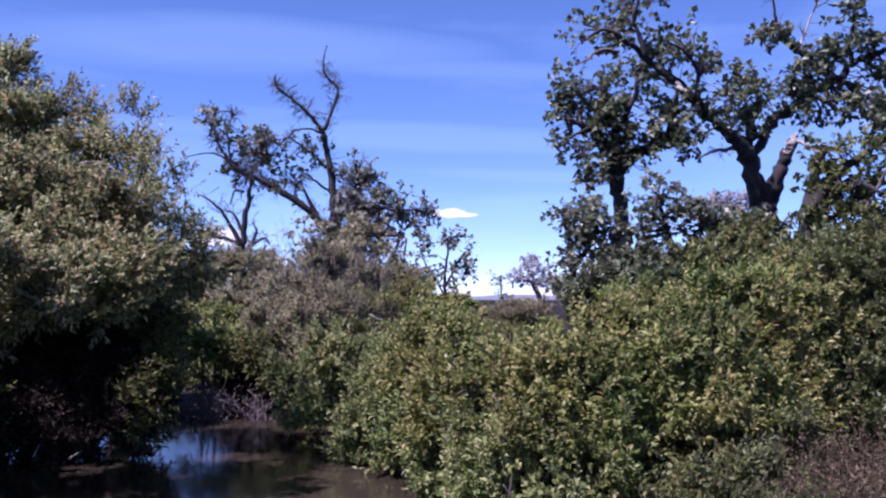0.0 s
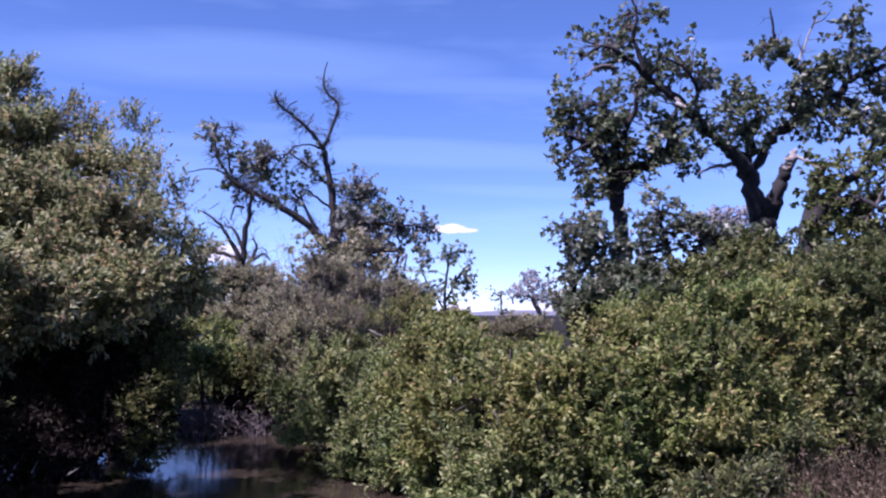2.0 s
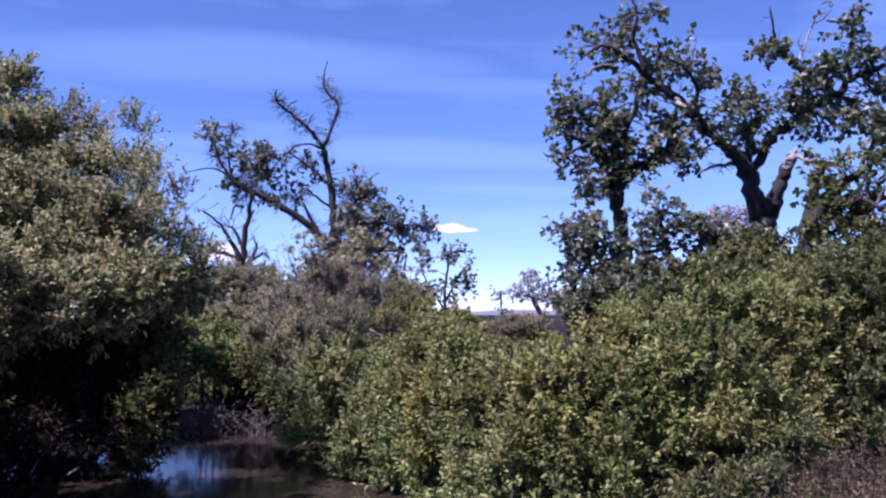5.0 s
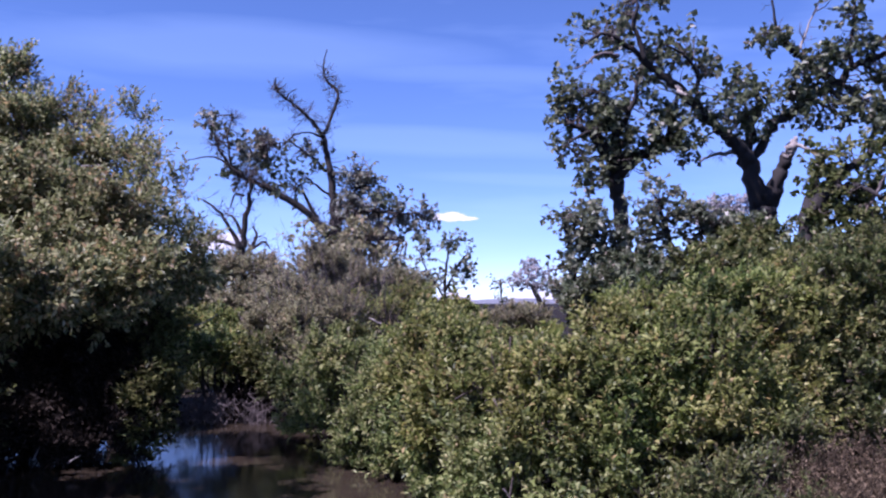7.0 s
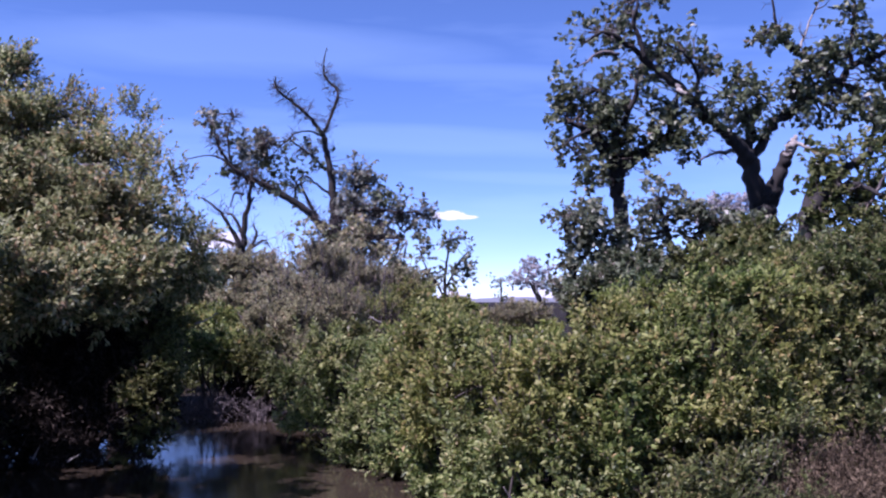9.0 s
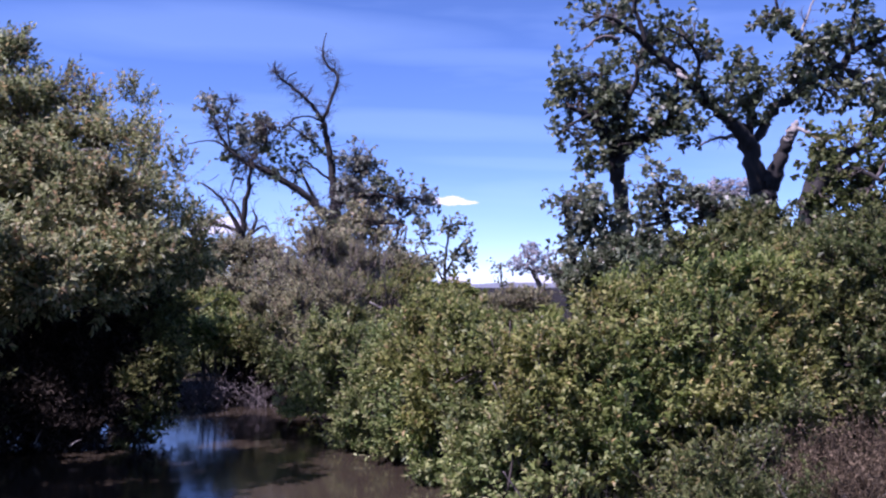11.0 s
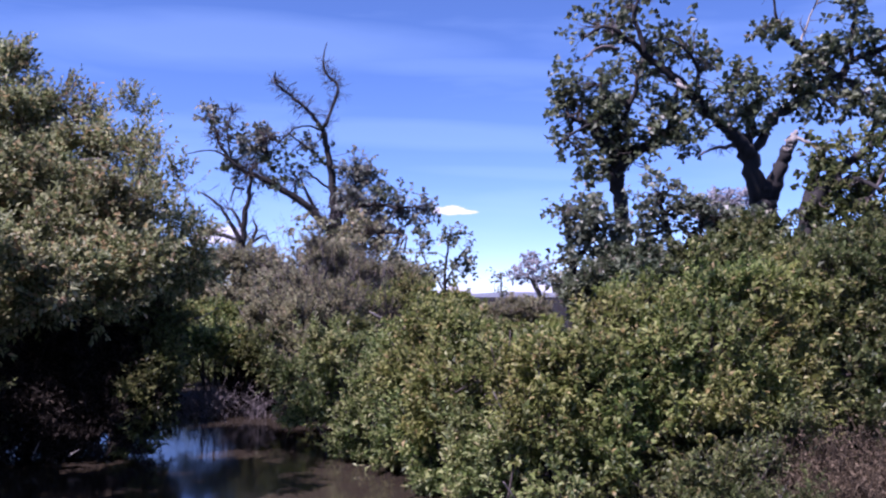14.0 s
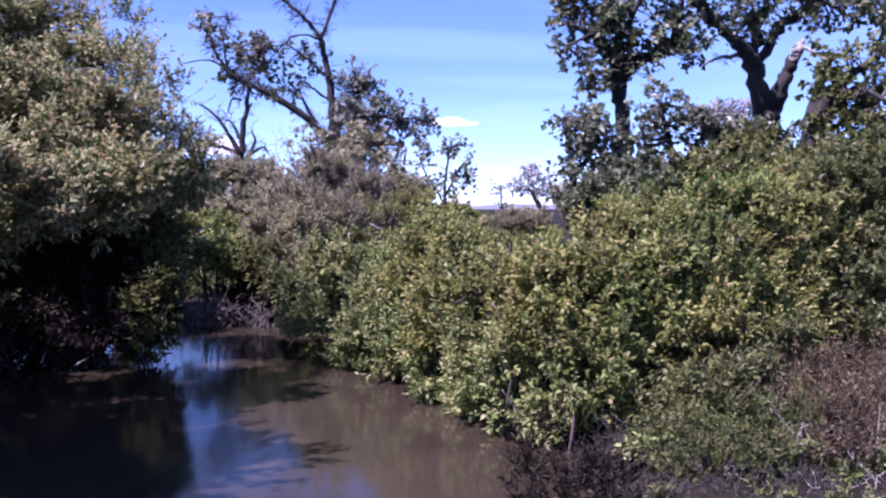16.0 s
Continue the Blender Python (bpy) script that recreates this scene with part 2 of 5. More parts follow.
def boughs(centre, radii, spacing, leaf, width, per=8, shoot=0.16, rise=0.5, reach=(0.5, 1.2), side=7):
    """Boughs that grow from the heart of an uneven oval to its skin, with shoots along them and leaves along the shoots."""
    c, rad = np.array(centre), np.array(radii)
    skin = 4.19 * (rad[0] * rad[1] + rad[0] * rad[2] + rad[1] * rad[2])
    n = max(5, int(skin / spacing ** 2))
    d = spread(n)
    a = c + d * rad * rng.uniform(0.05, 0.4, (n, 1)) - (0, 0, 0.15 * rad[2])
    b = c + d * rad * rng.uniform(*reach, (n, 1))
    b[:, 2] = np.maximum(b[:, 2], 0.06)
    span = np.linalg.norm(b - a, axis=1, keepdims=True)
    knee = (a + b) / 2 + spread(n) * span * 0.12 - np.array((0, 0, 1.0)) * span * 0.12 * rise
    who = np.repeat(np.arange(n), side)
    s = np.tile(np.linspace(0.3, 1.0, side), n)[:, None] + rng.uniform(-0.05, 0.0, (n * side, 1))
    foot = a[who] * (1 - s) ** 2 + 2 * knee[who] * s * (1 - s) + b[who] * s ** 2
    along = unit((knee[who] - a[who]) * (1 - s) + (b[who] - knee[who]) * s)
    way = unit(along * (0.5 + s) + spread(n * side) * (1.25 - 0.6 * s) + np.array((0, 0, rise)))
    length = shoot * rng.uniform(0.55, 1.3, n * side) * (1.15 - 0.4 * s[:, 0])
    tip = foot + way * length[:, None]
    tip[:, 2] = np.maximum(tip[:, 2], 0.05)
    m = n * side
    one = np.repeat(np.arange(m), per)
    k = np.tile(np.linspace(0.15, 1.0, per), m)
    base = foot[one] + (tip - foot)[one] * k[:, None]
    out = unit(np.cross(way[one], spread(m * per)))
    lway = unit(way[one] * (0.25 + 0.7 * k)[:, None] + out * rng.uniform(0.5, 1.1, (m * per, 1)))
    return (a, knee, b), foot, tip, leaves(base, lway, leaf, width, fine=c[1] < 6.4)


def tube(points, sides=9, step=5, rough=0.12, seed=0):
    """A tapered, slightly crooked limb through control points (x, y, z, radius)."""
    p = np.array(points, float)
    p = np.vstack([2 * p[0] - p[1], p, 2 * p[-1] - p[-2]])
    rows = []
    for i in range(1, len(p) - 2):
        for s in np.arange(step) / step:
            a, b, c, d = p[i - 1], p[i], p[i + 1], p[i + 2]
            rows.append(0.5 * (2 * b + (c - a) * s + (2 * a - 5 * b + 4 * c - d) * s * s + (3 * b - a - 3 * c + d) * s ** 3))
    rows.append(p[-2])
    rows = np.array(rows)
    r = np.random.default_rng(seed)
    c, rad = rows[:, :3], np.maximum(rows[:, 3], 0.004)
    c = c + r.normal(size=c.shape) * (rad * np.where(rad > 0.14, 0.12, 0.34))[:, None]
    tang = unit(np.gradient(c, axis=0))
    side = unit(np.cross(tang, np.array((0.13, 0.95, 0.21))))
    up2 = np.cross(tang, side)
    ang = np.linspace(0, 2 * np.pi, sides, endpoint=False)
    wob = 1 + rough * r.normal(size=(len(c), sides))
    v = c[:, None] + (side[:, None] * np.cos(ang)[None, :, None] + up2[:, None] * np.sin(ang)[None, :, None]) * (rad[:, None] * wob)[..., None]
    m = len(c)
    i, j = np.meshgrid(np.arange(m - 1), np.arange(sides), indexing="ij")
    quad = np.stack([i * sides + j, i * sides + (j + 1) % sides, (i + 1) * sides + (j + 1) % sides, (i + 1) * sides + j], -1).reshape(-1, 4)
    verts = np.vstack([v.reshape(-1, 3), c[:1], c[-1:]])
    k = np.arange(sides)
    caps = np.vstack([np.stack([(k + 1) % sides, k, np.full(sides, m * sides)], -1),
                      np.stack([(m - 1) * sides + k, (m - 1) * sides + (k + 1) % sides, np.full(sides, m * sides + 1)], -1)])
    return verts, [quad, caps], c


# ---- ground, creek ----
CREEK = np.array(((-60, -8), (-20, -4), (-9, -1.2), (-5, 0.9), (-1.8, 2.9), (-0.95, 4.6), (-1.5, 6.1), (-1.9, 7.5), (-3.2, 10.1), (-6.8, 12.3), (-14, 14), (-60, 22)), float)
HALF = 1.95


def from_creek(x, y):
    """How far points lie from the water's edge; negative in the creek."""
    x, y = np.asarray(x, float), np.asarray(y, float)
    best = np.full(x.shape, 1e9)
    for a, b in zip(CREEK[:-1], CREEK[1:]):
        d = b - a
        t = np.clip(((x - a[0]) * d[0] + (y - a[1]) * d[1]) / (d @ d), 0, 1)
        best = np.minimum(best, np.hypot(x - a[0] - t * d[0], y - a[1] - t * d[1]))
    return best - HALF


def ground_z(x, y):
    d = from_creek(x, y)
    s = np.clip((d + 0.8) / 1.13, 0, 1)
    z = -0.50 + 0.60 * s * s * (3 - 2 * s) + 0.35 * np.clip((d - 0.8) / 25, 0, 1)
    x, y = np.asarray(x, float), np.asarray(y, float)
    return z + 0.025 * np.sin(x * 1.9 + 0.7 * y) * np.sin(1.4 * y - 0.5 * x) + 0.015 * np.sin(5.1 * x + 1.0) * np.sin(4.7 * y)


def gz(x, y):
    return float(ground_z(np.array([x]), np.array([y]))[0])


m_ground, nodes, links, p = material("bank_soil")
clods = noise_of(nodes, links, 6.0, 8.0, 0.65)
patches = noise_of(nodes, links, 0.5, 3.0)
mixer = nodes.new("ShaderNodeMix")
mixer.data_type = "RGBA"
links.new(patches, mixer.inputs["Factor"])
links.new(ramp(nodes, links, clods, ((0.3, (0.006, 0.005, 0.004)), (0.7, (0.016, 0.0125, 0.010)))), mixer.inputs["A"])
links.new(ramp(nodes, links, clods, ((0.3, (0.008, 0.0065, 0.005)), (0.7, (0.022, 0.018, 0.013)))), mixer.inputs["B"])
links.new(mixer.outputs["Result"], p.inputs["Base Color"])
p.inputs["Roughness"].default_value, p.inputs["Specular IOR Level"].default_value = 0.95, 0.1
bump(nodes, links, clods, p, 0.8, 0.05)

near = np.arange(-14, 14.01, 0.2)
far = 14 * 1.28 ** np.arange(1, 24)
line_x = np.concatenate([-far[::-1], near, far])
line_y = np.concatenate([-far[::-1], np.arange(-14, 20.01, 0.2), 20 * 1.28 ** np.arange(1, 23)])
gx, gy = np.meshgrid(line_x, line_y)
gv = np.stack([gx, gy, ground_z(gx, gy)], -1).reshape(-1, 3)
ny, nx = gx.shape
i, j = np.meshgrid(np.arange(ny - 1), np.arange(nx - 1), indexing="ij")
quads = np.stack([i * nx + j, i * nx + j + 1, (i + 1) * nx + j + 1, (i + 1) * nx + j], -1).reshape(-1, 4)
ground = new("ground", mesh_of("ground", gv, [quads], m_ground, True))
tagged(ground, "bare brown soil banks beside a muddy creek", "ground", kind="structure")

m_water, nodes, links, p = material("creek_water")
ripple = noise_of(nodes, links, 3.2, 3.0, 0.5, (1, 0.5, 1))
silt = noise_of(nodes, links, 0.7, 3.0)
links.new(ramp(nodes, links, silt, ((0.3, (0.022, 0.0172, 0.0125)), (0.7, (0.033, 0.026, 0.0185)))), p.inputs["Base Color"])
p.inputs["Roughness"].default_value, p.inputs["IOR"].default_value = 0.10, 1.35
bump(nodes, links, ripple, p, 0.16, 0.02)
wx, wy = np.meshgrid(np.linspace(-62, 2.4, 60), np.linspace(-10, 26, 40))
wv = np.stack([wx, wy, np.zeros_like(wx)], -1).reshape(-1, 3)
i, j = np.meshgrid(np.arange(39), np.arange(59), indexing="ij")
wq = np.stack([i * 60 + j, i * 60 + j + 1, (i + 1) * 60 + j + 1, (i + 1) * 60 + j], -1).reshape(-1, 4)
water = new("water", mesh_of("water", wv, [wq], m_water, True))
tagged(water, "still muddy brown creek water reflecting trees and sky", "water", kind="structure")

# far hills along the horizon, their colour tinted blue-grey to paint haze
m_hill, nodes, links, p = material("haze_hill")
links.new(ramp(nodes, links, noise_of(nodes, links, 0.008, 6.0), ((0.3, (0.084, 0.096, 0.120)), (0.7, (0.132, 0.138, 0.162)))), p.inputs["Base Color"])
p.inputs["Roughness"].default_value = 1.0
hx, hk = np.meshgrid(np.linspace(-3000, 3000, 160), np.arange(10))
crest = 11 + 5 * np.sin(hx / 410 + 0.6) + 3 * np.sin(hx / 150) + 2 * np.sin(hx / 57 + 2)
prof = np.sin(hk / 9 * np.pi)
hv = np.stack([hx + 40 * np.sin(hk * 1.7 + hx / 90), 2900 + hk * 100 - hx ** 2 / 9000, np.maximum(crest, 5) * prof * (1 + 0.15 * np.sin(hk * 2.1 + hx / 70)) - 2], -1).reshape(-1, 3)
i, j = np.meshgrid(np.arange(9), np.arange(159), indexing="ij")
hq = np.stack([i * 160 + j, i * 160 + j + 1, (i + 1) * 160 + j + 1, (i + 1) * 160 + j], -1).reshape(-1, 4)
tagged(new("backdrop", mesh_of("backdrop", hv, [hq], m_hill, True)), "low hills on the horizon, tinted blue-grey for haze", "hills", kind="structure")

# ---- trees ----


def tree(label, x, y, category="tree", group="cottonwoods on the bank"):
    t = thing("tree", x, y, gz(x, y) - 0.05, label, category, group)
    return {"top": t, "wood": []}


def limb(t, *points, name="limb", mat=None, label="", sides=9, on=None):
    seed = int(abs(points[0][0] * 91 + points[-1][2] * 57)) + len(t["wood"])
    v, f, line = tube(points, sides, seed=seed)
    t["wood"].append(line)
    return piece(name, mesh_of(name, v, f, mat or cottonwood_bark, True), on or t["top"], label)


def clump(t, centre, radii, fill=1.0, leaf=0.15, mat=None, width=0.85, per=5, twigs=6, spray=0.28):
    """A leafy clump of a crown, with twigs that reach it from the nearest limb."""
    seed = int(abs(centre[0] * 173 + centre[2] * 311))
    radii = [q * 1.12 for q in radii]
    area = radii[0] * radii[2] + radii[0] * radii[1]
    count = int(max(12, area * fill * 1.4 / (leaf * leaf)))
    foot, tip, (v, f) = sprays(centre, radii, count, per, spray, leaf, width, gaps=0.22, rise=0.15, hollow=0.5, seed=seed)
    if len(foot) == 0:
        return
    shoots = piece("leaf_clump", mesh_of("leaf_clump", v, f, mat or cottonwood_leaf), t["top"], kind="stuff")
    if t["wood"]:
        wood = np.vstack(t["wood"])
        ends = foot[:: max(1, len(foot) // (twigs * 3))]
        gap = np.linalg.norm(wood[None] - ends[:, None], axis=2)
        start = wood[np.argmin(gap, axis=1)]
        near = gap.min(axis=1) < max(radii) * 1.6 + 0.3
        ends, start = ends[near], start[near]
        knee = start + (ends - start) * rng.uniform(0.4, 0.65, (len(ends), 1)) + rng.normal(size=ends.shape) * 0.12 * max(radii)
        r = max(0.007, min(0.018, radii[0] * 0.022))
        a1, f1 = rods(start, knee, r * 1.5, r)
        a2, f2 = rods(knee, ends, r, 0.004)
        a3, f3 = rods(foot[::2], tip[::2], 0.005, 0.002)
        faces = [f1[0], f2[0] + len(a1), f3[0] + len(a1) + len(a2)]
        piece("twig_tangle", mesh_of("twig_tangle", np.vstack([a1, a2, a3]), faces, twig_bark), shoots, kind="stuff")
    return shoots


def bare_twigs(t, centre, radii, count, mat=None):
    """A haze of fine leafless twigs at the end of a limb."""
    wood = np.vstack(t["wood"])
    c, rad = np.array(centre), np.array(radii)
    near = wood[np.linalg.norm((wood - c) / (rad * 1.3), axis=1) < 1.0]
    if len(near) == 0:
        near = wood[np.argmin(np.linalg.norm(wood - c, axis=1))][None]
    a = near[rng.integers(0, len(near), count)]
    size = rad.mean() * rng.uniform(0.5, 1.4, (count, 1))
    way = unit(spread(count) + (0, 0, 0.35))
    b = a + way * size * 0.55
    k = np.repeat(np.arange(count), 3)
    e = b[k] + unit(way[k] + spread(3 * count) * 0.8) * size[k] * 0.55
    thick = max(0.008, rad.mean() * 0.024)
    v1, f1 = rods(a, b, thick, thick * 0.7)
    v2, f2 = rods(b[k], e, thick * 0.7, thick * 0.3)
    piece("twig_tangle", mesh_of("twig_tangle", np.vstack([v1, v2]), [f1[0], f2[0] + len(v1)], mat or twig_bark), t["top"], kind="stuff")


# ---- shrubs ----


def bare_branch(top, *points, mat=None, label="pale bare dead branch"):
    """A bare branch that shows among the leaves of a shrub."""
    v, f, _ = tube(points, 6, 4, seed=int(abs(points[0][2] * 100)))
    piece("dead_branch", mesh_of("dead_branch", v, f, mat or pale_wood, True), top, label)


SPRIGS = {}


def sprig(parent, place, way, pick, mat):
    """One leafy shoot as a part of its own; a few shapes are shared."""
    key = (mat.name, pick % 6)
    if key not in SPRIGS:
        n = 12 + pick % 4
        k = np.linspace(0.15, 1.0, n)
        axis = np.stack([0.02 * np.sin(k * 5), 0.02 * np.cos(k * 4), k * 0.2], -1)
        turn = np.arange(n) * 2.4
        out = np.stack([np.cos(turn), np.sin(turn), np.linspace(0.6, 1.6, n)], -1)
        v, f = leaves(axis, unit(out), 0.06, 0.42, fine=True)
        a, g = rods(np.array([[0, 0, -0.06]]), axis[-1:], 0.004, 0.002)
        SPRIGS[key] = mesh_of("leaf_sprig", np.vstack([v, a]), [*f, g[0] + len(v)], mat)
    ob = piece("leaf_sprig", SPRIGS[key], parent)
    way = Vector(way * (1, 1, 0.6)) + Vector((0, 0, 0.35))
    ob.matrix_basis = Matrix.Translation(place) @ way.to_track_quat("Z", "Y").to_matrix().to_4x4() @ Matrix.Rotation(pick, 4, "Z")


def shrub(label, x, y, lobes, mat, leaf=0.062, width=0.48, spacing=0.2, per=8, shoot=0.16, bark=None, stout=1.0, category="shrub", name="shrub", group="creek bank shrubs", rise=0.45, reach=(0.5, 1.2), sprigs=0, stems=True):
    """A many-stemmed shrub: stems from one foot, a leafy branch for each lobe (x, y, z, rx, ry, rz)."""
    z = gz(x, y)
    top = thing(name, x, y, z - 0.05, label, category, group)
    for k, (cx, cy, cz, rx, ry, rz) in enumerate(lobes):
        seed = int(abs(cx * 211 + cz * 97 + cy * 31)) + k
        r = np.random.default_rng(seed)
        (a, knee, b), foot, tip, (v, f) = boughs((cx, cy, cz), (rx, ry, rz), spacing, leaf, width, per, shoot, rise, reach)
        branch = piece("leafy_branch", mesh_of("leafy_branch", v, f, mat), top, kind="stuff")
        thick = 0.005 * stout * max(1.0, cy / 9)
        v2, f2 = [], []
        for p0, p1, r0, r1 in ((a, knee, thick * 1.5, thick), (knee, b, thick, thick * 0.5), (foot, tip, thick * 0.55, thick * 0.3)):
            v3, f3 = rods(p0, p1, r0, r1)
            f2.append(f3[0] + sum(len(q) for q in v2))
            v2.append(v3)
        piece("twig_tangle", mesh_of("twig_tangle", np.vstack(v2), f2, bark or twig_bark), branch, kind="stuff")
        if sprigs:
            for q in r.choice(len(tip), min(sprigs, len(tip)), replace=False):
                if tip[q, 1] < cy and tip[q, 2] > 0.25:
                    sprig(branch, tip[q], unit(tip[q] - np.array((cx, cy, cz - 0.4))), int(q), mat)
        if not stems or cz - z < 0.35:
            continue
        for c in np.vstack([[(cx, cy, cz)], b[r.choice(len(b), 2)]]):
            low = np.array((0.6 * x + 0.4 * cx, 0.6 * y + 0.4 * cy, 0.0)) + r.normal(size=3) * (0.12, 0.12, 0)
            low[2] = gz(low[0], low[1]) - 0.05
            mid = low * 0.45 + c * 0.55 + r.normal(size=3) * 0.08 + (0, 0, 0.1)
            v4, f4, _ = tube([(*low, 0.014 * stout), (*mid, 0.010 * stout), (*c, 0.005 * stout)], 6, 4, seed=seed)
            piece("stem", mesh_of("stem", v4, f4, bark or twig_bark, True), top)
    return top


def stalks(label, x, y, tufts, mat, count=100, lean=0.28, thick=0.0028, bits=5, category="brush", name="brush", group="dry brush on the bank"):
    """Dry brush: crooked thin stalks that stand in tufts (x, y, half width, height), with side twigs and dry scraps of leaf."""
    top = thing(name, x, y, gz(x, y) - 0.02, label, category, group)
    for cx, cy, half, high in tufts:
        a = np.stack([rng.normal(cx, half * 0.6, count), rng.normal(cy, half * 0.6, count), np.zeros(count)], -1)
        a[:, 2] = np.maximum(ground_z(a[:, 0], a[:, 1]), 0.0) - 0.02
        tall = (high - a[:, 2:]) * rng.uniform(0.45, 1.08, (count, 1))
        way = unit(rng.normal(size=(count, 3)) * (lean, lean, 0.0) + (0, 0, 1.0))
        b = a + way * tall * 0.5
        c = b + unit(way + rng.normal(size=(count, 3)) * (lean, lean, lean * 0.5)) * tall * 0.5
        k = np.repeat(np.arange(count), 4)
        s = rng.uniform(0.1, 0.95, (len(k), 1))
        e = b[k] * (1 - s) + c[k] * s
        g = e + unit(way[k] + spread(len(k)) * (0.6 + lean)) * tall[k] * rng.uniform(0.12, 0.3, (len(k), 1))
        v, f = [], []
        for p0, p1, r0, r1 in ((a, b, thick, thick * 0.8), (b, c, thick * 0.8, thick * 0.4), (e, g, thick * 0.5, thick * 0.3)):
            v3, f3 = rods(p0, p1, r0, r1)
            f.append(f3[0] + sum(len(q) for q in v))
            v.append(v3)
        if bits:
            one = np.repeat(np.arange(len(k)), bits)
            h = rng.uniform(0.2, 1.0, (len(one), 1))
            base = e[one] * (1 - h) + g[one] * h
            v3, f3 = leaves(base, unit(spread(len(one)) + (0, 0, 0.6)), 0.03, 0.32)
            f += [q + sum(len(w) for w in v) for q in f3]
            v.append(v3)
        piece("stalk_tuft", mesh_of("stalk_tuft", np.vstack(v), f, mat), top, kind="stuff")
    return top


# half-dead cottonwood across the creek
t = tree("tall half-dead cottonwood with bare forked top and sparse grey-green leaves", -4.73, 40)
limb(t, (-4.57, 40.0, -0.1, 0.321), (-4.73, 40.0, 2.34, 0.289), (-4.79, 40.0, 3.88, 0.257), (-4.95, 40.0, 5.3, 0.225), (-5.07, 40.0, 6.99, 0.168), (-5.28, 40.0, 8.29, 0.136), (-5.47, 40.0, 9.2, 0.12), name="trunk")
limb(t, (-5.0, 40.0, 4.4, 0.193), (-5.5, 39.83, 5.03, 0.176), (-6.12, 39.67, 5.66, 0.159), (-6.99, 39.5, 6.28, 0.143), (-7.72, 39.33, 6.69, 0.126), (-8.45, 39.17, 7.0, 0.102), (-8.97, 39.0, 7.28, 0.078), (-9.52, 38.83, 7.79, 0.062), (-9.99, 38.67, 8.57, 0.046), (-10.13, 38.5, 9.42, 0.023))
limb(t, (-5.47, 40.0, 9.2, 0.095), (-5.17, 40.08, 10.13, 0.075), (-4.85, 40.17, 11.2, 0.068), (-5.25, 40.25, 11.8, 0.055), (-5.53, 40.33, 12.19, 0.048), (-5.57, 40.42, 12.85, 0.03), (-5.43, 40.5, 13.46, 0.021))
limb(t, (-5.47, 40.0, 9.2, 0.089), (-5.98, 39.8, 9.94, 0.081), (-6.52, 39.6, 10.42, 0.067), (-7.13, 39.4, 10.89, 0.054), (-7.53, 39.2, 11.23, 0.047), (-7.52, 39.0, 11.74, 0.027))
limb(t, (-5.33, 40.0, 7.64, 0.068), (-6.14, 39.7, 8.37, 0.054), (-6.73, 39.4, 8.75, 0.04), (-6.99, 39.1, 8.85, 0.032), (-7.51, 38.8, 8.19, 0.02))
limb(t, (-5.49, 40.0, 9.2, 0.055), (-6.16, 39.8, 9.4, 0.041), (-6.77, 39.6, 9.25, 0.035), (-7.04, 39.4, 8.91, 0.027), (-7.97, 39.2, 8.72, 0.02))
limb(t, (-8.83, 38.6, 7.18, 0.062), (-9.66, 38.4, 7.82, 0.046), (-10.23, 38.2, 8.01, 0.031), (-11.16, 38.0, 7.81, 0.02))
limb(t, (-9.39, 38.6, 7.75, 0.046), (-9.6, 38.8, 8.97, 0.031), (-9.38, 39.0, 10.03, 0.02))
limb(t, (-7.1, 39.2, 10.79, 0.032), (-6.9, 39.1, 11.08, 0.024), (-6.56, 39.0, 11.23, 0.02))
limb(t, (-5.14, 40.0, 6.47, 0.064), (-5.74, 39.67, 6.94, 0.048), (-6.33, 39.33, 7.28, 0.032), (-6.77, 39.0, 6.4, 0.02))
limb(t, (-5.78, 40.0, 5.43, 0.096), (-6.65, 40.5, 7.06, 0.049), (-6.99, 41.0, 6.33, 0.033))
limb(t, (-4.95, 40.0, 5.17, 0.128), (-4.08, 39.75, 5.67, 0.096), (-3.16, 39.5, 5.77, 0.079), (-2.13, 39.25, 5.62, 0.063), (-1.23, 39.0, 5.59, 0.031))
limb(t, (-4.95, 40.0, 4.92, 0.096), (-4.27, 40.33, 6.25, 0.081), (-3.99, 40.67, 7.34, 0.049), (-3.82, 41.0, 8.06, 0.033))
limb(t, (-4.84, 40.0, 4.14, 0.096), (-3.66, 39.5, 4.36, 0.079), (-2.36, 39.0, 4.46, 0.063), (-1.59, 38.5, 4.29, 0.031))
clump(t, (-10.58, 40, 10.06), (0.617, 0.617, 0.437), 0.94, leaf=0.21, spray=0.4, mat=silver_leaf)
clump(t, (-10.89, 40, 9.8), (0.36, 0.385, 0.411), 0.72, leaf=0.21, spray=0.4, mat=silver_leaf)
clump(t, (-10.08, 40, 9.28), (0.36, 0.411, 0.463), 0.58, leaf=0.21, spray=0.4)
clump(t, (-8.6, 40, 8.76), (0.874, 0.874, 0.566), 0.94, leaf=0.21, spray=0.4, mat=silver_leaf)
clump(t, (-8.9, 40, 8.08), (0.874, 0.874, 0.566), 0.86, leaf=0.21, spray=0.4, mat=silver_leaf)
clump(t, (-7.99, 40, 7.98), (0.771, 0.771, 0.72), 0.72, leaf=0.21, spray=0.4)
clump(t, (-9.28, 40, 7.38), (0.823, 0.823, 0.463), 0.65, leaf=0.21, spray=0.4)
clump(t, (-9.68, 40, 8.6), (0.411, 0.437, 0.463), 0.5, leaf=0.21, spray=0.4)
clump(t, (-7.22, 40, 8.29), (0.309, 0.438, 0.566), 0.36, leaf=0.21, spray=0.4)
